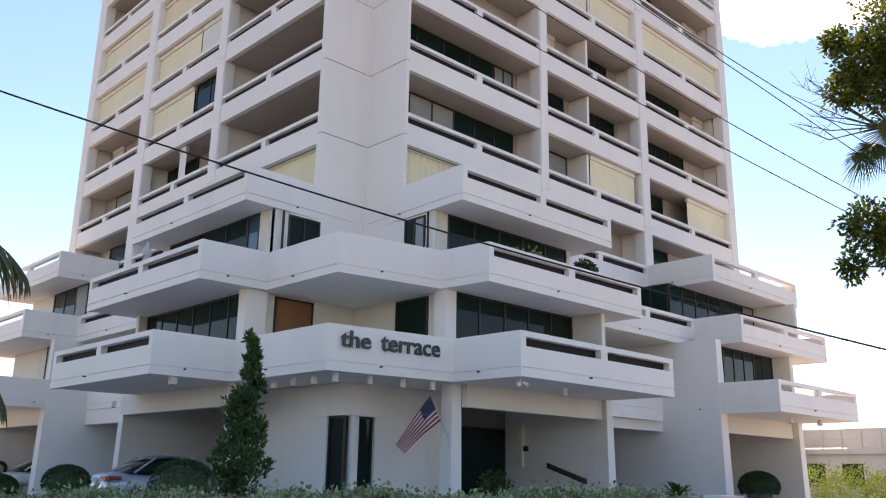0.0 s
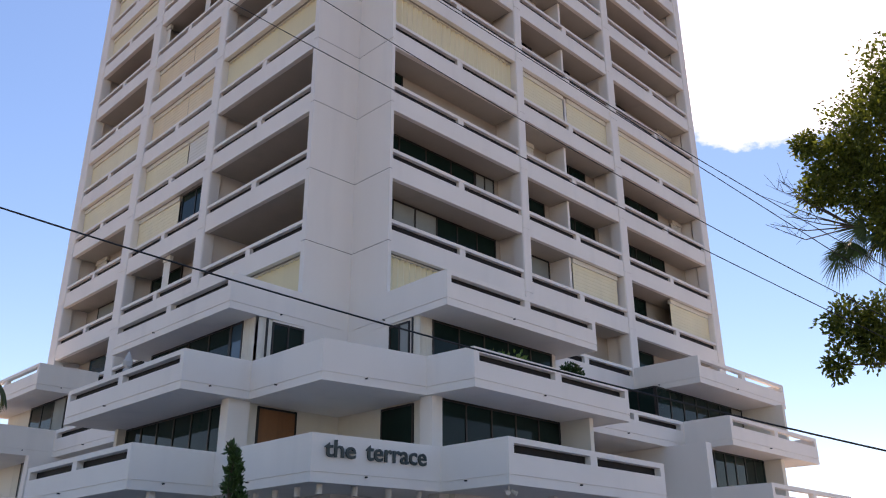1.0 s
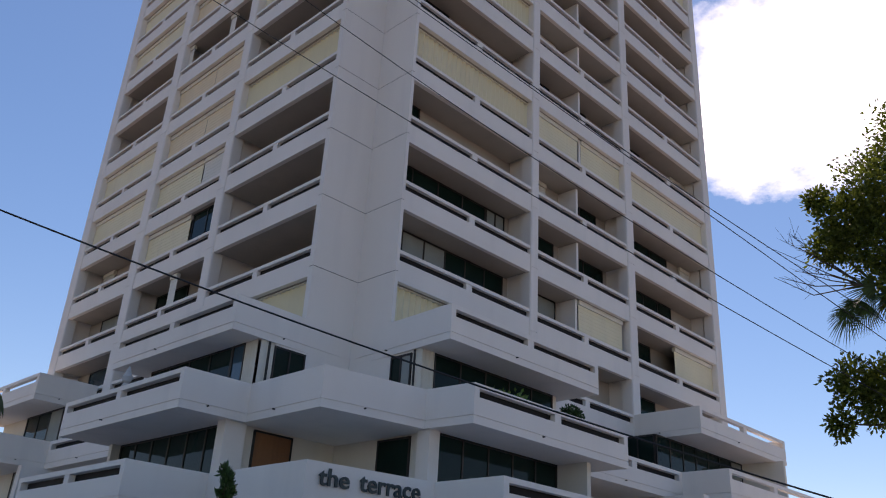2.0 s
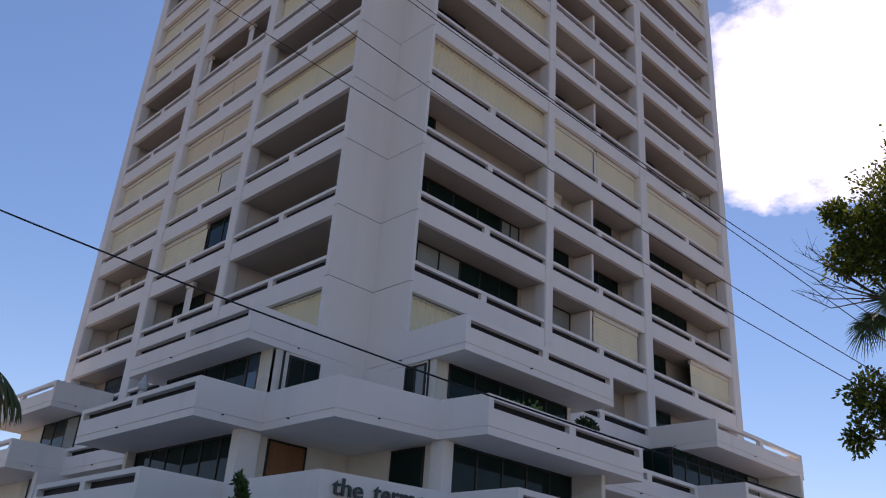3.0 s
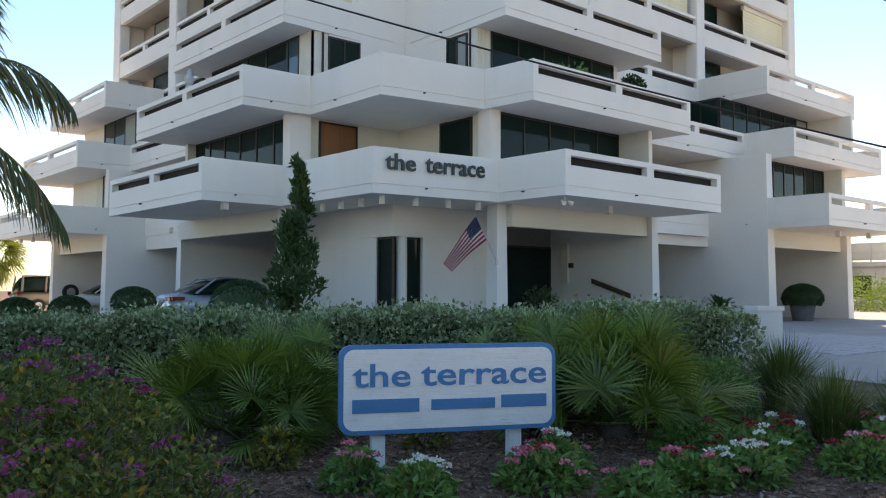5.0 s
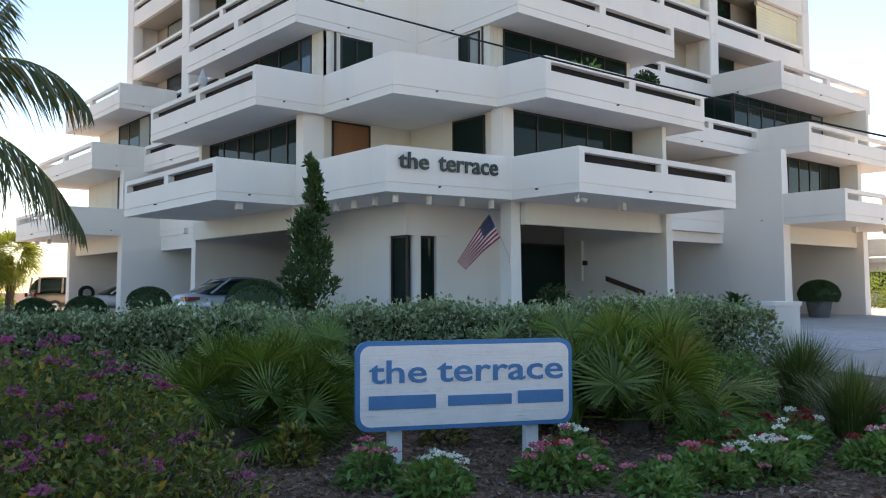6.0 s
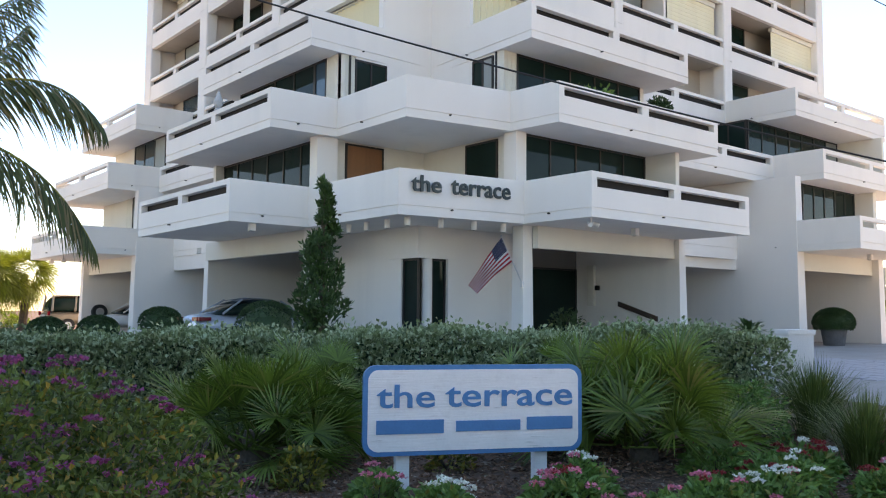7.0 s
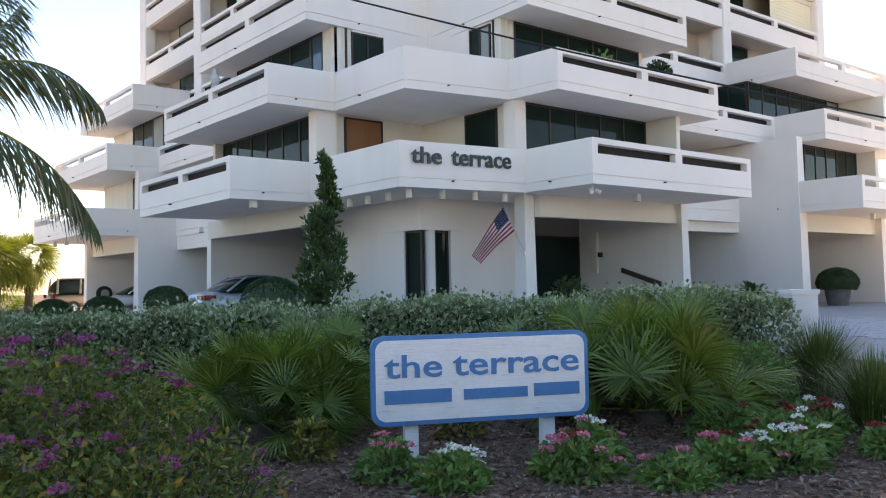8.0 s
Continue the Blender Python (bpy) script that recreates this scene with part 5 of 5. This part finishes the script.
# ---- feather palm at the street ----
def frond(verts, faces, bm, root, apex, tip, leaf, n=84):
    root, apex, tip = (np.array(p, float) for p in (root, apex, tip))
    curve = lambda f: root * (1 - f) ** 2 + apex * 2 * f * (1 - f) + tip * f * f  # noqa: E731
    pts = [curve(i / 14) for i in range(15)]
    limb(bm, pts, 0.025, 0.004, 5)
    for i in range(n):
        f = 0.12 + 0.88 * i / n
        p = curve(f)
        t = unit(curve(min(f + 0.02, 1.0)) - curve(f - 0.02))
        out = unit(np.cross(t, [0, 0, 1.0]))
        for s in (-1, 1):
            d = unit(out * s * 0.75 + t * 0.75 + np.array([0, 0, -0.6]) + rng.normal(0, 0.12, 3))
            ln = leaf * (0.2 + 0.85 * math.sin(3.14 * min(f * 0.9 + 0.08, 1))) * rng.uniform(0.8, 1.1)
            q = [p + d * ln * g + np.array([0, 0, -0.5 * ln * g * g]) for g in (0, 0.4, 0.75, 1.0)]
            ribbon(verts, faces, q, [0.004, 0.009, 0.007, 0.001], unit(np.cross(d, out * s + np.array([0, 0, 0.4]))))


coco = empty("coconut_palm", (0, 0, 0), "coconut palm with long drooping feather fronds", "palm")
verts, faces, bm = [], [], bmesh.new()
crown = (-10.83, -5.85, 3.33)
for apex, tip in (((-9.53, -6.41, 4.52), (-8.82, -6.40, 3.54)), ((-9.65, -6.77, 3.50), (-9.05, -7.04, 2.15)), ((-9.91, -6.22, 4.06), (-9.63, -6.34, 4.55)), ((-10.00, -5.81, 4.88), (-9.47, -5.73, 5.10)),
                  ((-11.98, -5.00, 4.68), (-13.18, -4.60, 2.88)), ((-11.78, -7.20, 4.68), (-12.58, -8.20, 2.88)), ((-10.98, -4.40, 4.88), (-10.98, -3.00, 3.28)), ((-12.03, -6.25, 5.03), (-13.23, -6.75, 3.93))):
    frond(verts, faces, bm, crown, apex, tip, 0.62)
tagged(raw("foliage", verts, faces, LEAF_COCO, coco), kind="stuff")
part("ribs", bm, LEAF_CROTON, coco)
bm = bmesh.new()
limb(bm, [(crown[0] - 0.5, crown[1] + 0.1, -0.05), (crown[0] - 0.4, crown[1] + 0.1, 1.2), (crown[0] - 0.15, crown[1] + 0.05, 2.7), crown], 0.16, 0.1, 12)
part("trunk", bm, BARK, coco)


# ---- tree over the driveway ----
tree = empty("street_tree", (0, 0, 0), "leafy tree with bare twigs and hanging fan fronds", "tree")
bm = bmesh.new()
base = (5.2, -16.2, 0.0)
fork = (2.6, -13.6, 5.2)
limb(bm, [base, (4.6, -15.6, 2.0), (3.6, -14.6, 4.0), fork], 0.26, 0.14, 10)
clumps = [((1.7, -12.25, 6.6), 0.25), ((1.75, -12.35, 8.55), 0.75), ((1.45, -11.75, 8.1), 0.5), ((1.3, -11.35, 8.45), 0.22), ((1.6, -12.1, 7.55), 0.6), ((1.35, -11.45, 7.6), 0.35), ((1.9, -12.9, 9.2), 0.8), ((2.3, -13.4, 8.0), 0.9), ((1.75, -12.4, 6.9), 0.5),
          ((1.35, -11.5, 5.35), 0.38), ((1.55, -12.0, 5.25), 0.45), ((1.45, -11.75, 4.95), 0.3), ((1.25, -11.25, 4.72), 0.2), ((1.8, -12.6, 4.9), 0.5), ((2.1, -13.0, 5.6), 0.5)]
pos, way = [], []
for c, r in clumps:
    m = int(1900 * (r / 0.5) ** 1.8) + 90
    d = unit(rng.normal(size=(m, 3)))
    lump = 1 + 0.3 * np.sin(d[:, 0] * 5 + c[2] * 3) * np.sin(d[:, 2] * 6 + c[0])
    pos.append(np.array(c) + d * (r * rng.uniform(0.35, 1.05, m) * lump)[:, None])
    way.append(d + rng.normal(size=(m, 3)) * 0.7)
    mid = (Vector(fork) + Vector(c)) / 2 + Vector((0, 0, -0.3))
    limb(bm, [fork, mid, c], 0.05, 0.012, 5)
pos, way = np.concatenate(pos), np.concatenate(way)
leaves("crown", pos, way, rng.uniform(0.06, 0.11, len(pos)), rng.uniform(0.035, 0.06, len(pos)), LEAF_TREE, tree)
part("trunk", bm, BARK, tree)
bm = bmesh.new()
root = Vector((1.5, -11.8, 6.9))
for i in range(9):
    e = Vector((rng.uniform(0.95, 1.2), rng.uniform(-11.1, -10.55), rng.uniform(7.1, 8.1)))
    m = root.lerp(e, 0.55) + Vector(rng.normal(0, 0.1, 3))
    limb(bm, [root, m, e], 0.014, 0.004, 4)
    for j in range(6):
        p = m.lerp(e, rng.uniform(0, 1))
        tube(bm, p, p + Vector(rng.normal(0, 0.13, 3)) + Vector((-0.02, 0.08, 0.1)), 0.005, 0.002, 3)
part("bare_branch", bm, TWIG, tree)
verts, faces = [], []
for c, w in (((1.5, -11.75, 6.72), (-0.1, 0.9, -0.3)), ((1.42, -11.55, 6.5), (0.0, 0.5, -0.8)), ((1.62, -12.1, 6.4), (0, 0.3, -0.9)), ((1.55, -11.95, 6.85), (-0.2, 1, 0.1)), ((1.72, -12.35, 6.35), (0.1, -0.2, -1)),
             ((1.46, -11.65, 6.62), (0, 1, -0.6)), ((1.6, -12.0, 6.55), (-0.3, 0.6, -0.7)), ((1.66, -12.15, 6.75), (-0.2, 0.2, -0.9)), ((1.5, -11.8, 6.6), (0.2, 0.8, -0.6))):
    fan(verts, faces, np.array(c), np.array(w, float), 0.52, n=30, spread=165, bend=0.25)
tagged(raw("fan_fronds", verts, faces, LEAF_DARK, tree), kind="stuff")


# ---- distant palms and greenery ----
def sabal(at, tall, r, mat=LEAF_SABAL):
    ob = empty("cabbage_palm", (at[0], at[1], height(*at)), "sunlit cabbage palm beyond the parking court", "palm", "distant cabbage palms")
    bm = bmesh.new()
    limb(bm, [(0, 0, -0.1), (0.1, 0, tall * 0.5), (0, 0, tall)], 0.22, 0.18, 10)
    part("trunk", bm, BARK, ob)
    verts, faces = [], []
    for i in range(110):
        d = unit(rng.normal(size=3) + np.array([0, 0, 0.25]))
        hub = np.array([0, 0, tall]) + d * r * 0.45
        fan(verts, faces, hub, d + np.array([0, 0, -0.15]), r * 0.62, n=14, spread=140, bend=0.35)
    tagged(raw("crown", verts, faces, mat, ob), kind="stuff")


sabal((-0.7, 32.2), 2.9, 1.9)
sabal((-2.3, 32.0), 2.8, 2.0)
sabal((-4.2, 33.0), 3.0, 2.0)
sabal((44.0, 9.6), 3.4, 1.3)
for x, y, r in ((-7, 40, 1.3), (-4.5, 41, 1.2), (-2, 42, 1.3), (0.5, 43, 1.2)):
    bush("sea_grape", [(x, y, 0.1, r, r * 0.8), (x + 0.9, y - 0.5, 0.0, r * 0.7, r * 0.6)], 1600, 0.16, LEAF_BRIGHT, "low sunlit yellow-green shrub beyond the parking", "shrub", group="distant shrubs")
for x, y, r in ((37.5, 4.8, 1.9), (38.5, 3.0, 1.8), (39.5, 1.2, 1.7), (40.5, -0.8, 1.5)):
    bush("garden_shrub", [(x, y, 0.2, r, r), (x + 0.5, y + 0.9, 0.1, r * 0.7, r * 0.8)], 1700, 0.16, LEAF_BRIGHT, "sunlit green shrub beside the neighbouring house", "shrub", group="neighbour shrubs")

# ---- unseen trees added behind the viewer, which cut the low sky light ----
def tree_line(a, b, tall, n, label):
    a, b = np.array(a, float), np.array(b, float)
    ob = empty("tree_line", (*((a + b) / 2), 0.0), label, "trees", kind="structure")
    o = np.array(ob.location)
    s = rng.random(n)
    line = a + (b - a) * s[:, None]
    top = tall * (0.78 + 0.14 * np.sin(s * 23) + 0.09 * np.sin(s * 61 + 2))
    z = top * rng.random(n) ** 0.8
    pos = np.concatenate([line + rng.normal(0, 0.8, (n, 2)), z[:, None]], 1)
    leaves("foliage", pos - o, rng.normal(size=(n, 3)), rng.uniform(0.9, 1.7, n), rng.uniform(0.6, 1.1, n), LEAF_DARK, ob)


tree_line((-34, -34), (70, -34), 4.8, 6000, "unseen dark green trees added to block low sky light")
tree_line((-31, -33), (-31, 60), 4.8, 5000, "unseen dark green trees added to block low light from the side")

# ---- neighbouring house with a roof deck ----
GREY_HOUSE = material("weathered_house_paint", (0.48, 0.48, 0.47), 0.8, vary=0.1, scale=0.8, fine=30, bump=0.2, stain=(0.3, 0.3, 0.29), stain_amount=0.2, streak=True)
PANE_HAZE = material("hazy_panel", (0.5, 0.5, 0.47), 0.3, vary=0.15, scale=0.8, bump=0.0)
house = empty("neighbour_house", (46.0, 3.0, 0.5), "white neighbouring house with a railed roof deck", "house")
bm = bmesh.new()
box(bm, 0, -9, 0, 10, 7, 2.8)
part("wall", bm, GREY_HOUSE, house)
bm = bmesh.new()
box(bm, -0.2, -9.2, 2.8, 10, 7.2, 3.12)
deck = part("deck", bm, GREY_HOUSE, house)
for i in range(14):
    bm = bmesh.new()
    y = -9 + i * 1.23
    box(bm, -0.12, y, 3.12, -0.04, y + 0.1, 4.35)
    part("rail_post", bm, GREY_HOUSE, deck)
for i in range(13):
    bm = bmesh.new()
    y = -8.9 + i * 1.23
    box(bm, -0.09, y + 0.01, 3.27, -0.07, y + 1.12, 4.3)
    part("panel", bm, PANE_HAZE, deck, "hazy grey rail panel")
for z in (3.2, 3.7, 4.3):
    bm = bmesh.new()
    box(bm, -0.11, -9.1, z, -0.05, 7.1, z + 0.07)
    part("rail", bm, GREY_HOUSE, deck)
bm = bmesh.new()
box(bm, 5, -9, 3.12, 10, 5, 4.7)
part("upper_wall", bm, GREY_HOUSE, house)
# dark panel on the closed wall, standing for the shade inside the garage
bm = bmesh.new()
box(bm, -0.03, -5.5, 0.0, 0.02, -0.5, 2.3)
part("garage_opening", bm, DARK, house)
for y in (2.2, 4.6):
    bm = bmesh.new()
    box(bm, -0.03, y, 0.8, 0.02, y + 1.3, 2.2)
    part("window", bm, GLASS, house)

# ---- gate pillar at the hedge end ----
pillar = empty("gate_pillar", (-1.15, -10.2, 0.0), "white stucco gate pillar at the hedge end", "pillar")
pillar.rotation_euler.z = radians(-38)
bm = bmesh.new()
box(bm, -0.16, -0.18, 0.0, 0.16, 0.2, 1.33)
part("shaft", bm, STUCCO, pillar, bevel=0.015)
bm = bmesh.new()
box(bm, -0.18, -0.2, 1.33, 0.18, 0.22, 1.39)
part("cap", bm, STUCCO, pillar, bevel=0.015)
bm = bmesh.new()
box(bm, 0.06, -0.19, 0.6, 0.13, -0.176, 0.72)
part("outlet_cover", bm, CREAM, pillar)


# ---- cables over the garden ----
CABLE = material("black_cable", (0.015, 0.015, 0.016), 0.6, vary=0.2)


def cable(a, b, sag, r, label):
    a, b = Vector(a), Vector(b)
    cu = [a.lerp(b, i / 40) - Vector((0, 0, sag * 4 * (i / 40) * (1 - i / 40))) for i in range(41)]
    bm = bmesh.new()
    rings = []
    side = (b - a).cross(Vector((0, 0, 1))).normalized()
    up = side.cross((b - a).normalized())
    for p in cu:
        rings.append([bm.verts.new(p + side * (r * math.cos(q * 1.2566)) + up * (r * math.sin(q * 1.2566))) for q in range(5)])
    for u, v in zip(rings, rings[1:]):
        for q in range(5):
            bm.faces.new((u[q], u[(q + 1) % 5], v[(q + 1) % 5], v[q]))
    ob = new("overhead_cable", mesh("overhead_cable", bm))
    ob.data.materials.append(CABLE)
    return tagged(ob, label, "cable", "overhead cables")


def on_line(x, z):
    return (x, -4 - 9 / 11 * (x + 9), z)


cable(on_line(-14.3, 8.9), on_line(6.0, 2.09), 0.74, 0.014, "thick black service cable sagging across the front")
cable(on_line(-13.5, 15.55), on_line(5.2, 2.28), 0.62, 0.007, "thin dark overhead wire crossing the sky")
cable(on_line(-13.5, 18.29), on_line(5.2, 2.62), 1.39, 0.007, "thin dark overhead wire crossing the sky")
cable(on_line(-13.5, 20.73), on_line(5.2, 3.08), 1.43, 0.007, "thin dark overhead wire crossing the sky")
cable(on_line(-9.0, 14.78), on_line(5.2, 1.93), 0.00, 0.007, "thin dark overhead wire crossing the sky")

# ---- plants and ornaments on the terraces ----


def terrace_plant(at, r, n, mat, label, lift=0.0):
    ob = empty("potted_plant", at, label, "plant", "terrace plants")
    d = unit(rng.normal(size=(n, 3)))
    leaves("foliage", d * r * rng.uniform(0.3, 1.1, (n, 1)) + np.array([0, 0, r + 0.3 + lift]), d + rng.normal(size=(n, 3)) * 0.5, r * 0.3, r * 0.17, mat, ob)
    bm = bmesh.new()
    tube(bm, (0, 0, 0), (0, 0, 0.3), 0.12, 0.16, 14)
    part("pot", bm, POT, ob)
    bm = bmesh.new()
    tube(bm, (0, 0, 0.25), (0, 0, r + 0.4 + lift), 0.02, 0.01, 5)
    part("stem", bm, TWIG, ob)


terrace_plant((9.45, -0.3, level(1) - 0.03), 0.36, 1500, LEAF_DARK, "dark green bushy plant at the terrace rail", 0.35)
terrace_plant((8.2, 0.9, level(1) - 0.03), 0.55, 300, LEAF_PENTAS, "light green leafy plant on the terrace", 0.3)
terrace_plant((7.4, 1.0, level(1) - 0.03), 0.5, 260, LEAF_PENTAS, "light green leafy plant on the terrace", 0.3)
terrace_plant((20.0, 0.2, level(0) - 0.03), 0.35, 160, LEAF_DARK, "small dark plant behind the balcony rail")
terrace_plant((6.2, 0.5, GROUND), 0.45, 420, LEAF_DARK, "green potted shrub beside the glazed door")
orn = empty("finial_ornament", (-0.89, 8.4, level(1) + RAIL1), "grey pineapple shaped ornament on the parapet", "ornament")
orn.scale = (1.3, 1.3, 1.35)
bm = bmesh.new()
for z0_, z1_, r0_, r1_ in ((0, 0.06, 0.1, 0.08), (0.06, 0.12, 0.04, 0.1), (0.12, 0.22, 0.1, 0.12), (0.22, 0.34, 0.12, 0.06), (0.34, 0.46, 0.07, 0.01)):
    tube(bm, (0, 0, z0_), (0, 0, z1_), r0_, r1_, 12)
part("body", bm, GREY_HOUSE, orn)
cyc = empty("cycad", (11.6, -1.9, height(11.6, -1.9)), "dark green cycad beside the side wall", "plant")
verts, faces = [], []
for i in range(60):
    az, el = rng.uniform(0, 6.283), rng.uniform(0.2, 1.2)
    d = np.array([math.cos(az) * math.cos(el), math.sin(az) * math.cos(el), math.sin(el)])
    p = [np.array([0, 0, 0.5]) + d * 1.0 * f + np.array([0, 0, -0.4 * f * f]) for f in (0, 0.35, 0.7, 1)]
    ribbon(verts, faces, p, [0.02, 0.06, 0.05, 0.005], unit(np.cross(d, [0, 0, 1.0])))
tagged(raw("frond_crown", verts, faces, LEAF_CONE, cyc), kind="stuff")
bm = bmesh.new()
tube(bm, (0, 0, -0.05), (0, 0, 0.5), 0.14, 0.11, 10)
part("trunk", bm, BARK, cyc)

# ---- pavers of the driveway ----
bm = bmesh.new()
box(bm, -0.215, -0.14, -0.03, 0.215, 0.14, 0.012)
bmesh.ops.bevel(bm, geom=list(bm.edges), offset=0.008, segments=1, affect="EDGES")
paver_mesh = mesh("paver", bm)
paver_mesh.materials.append(PAVER)
pick = random.Random(8)
for j in range(20):
    for i in range(15):
        x, y = 2.9 + i * 0.45 + (0.22 if j % 2 else 0.0), -9.4 + j * 0.3
        p = new("paver", paver_mesh)
        p.parent = drive_east
        p.location = (x, y, height(x, y) + 0.013 + pick.uniform(0, 0.006))
        p.rotation_euler = (pick.uniform(-0.01, 0.01), pick.uniform(-0.01, 0.01), 0)
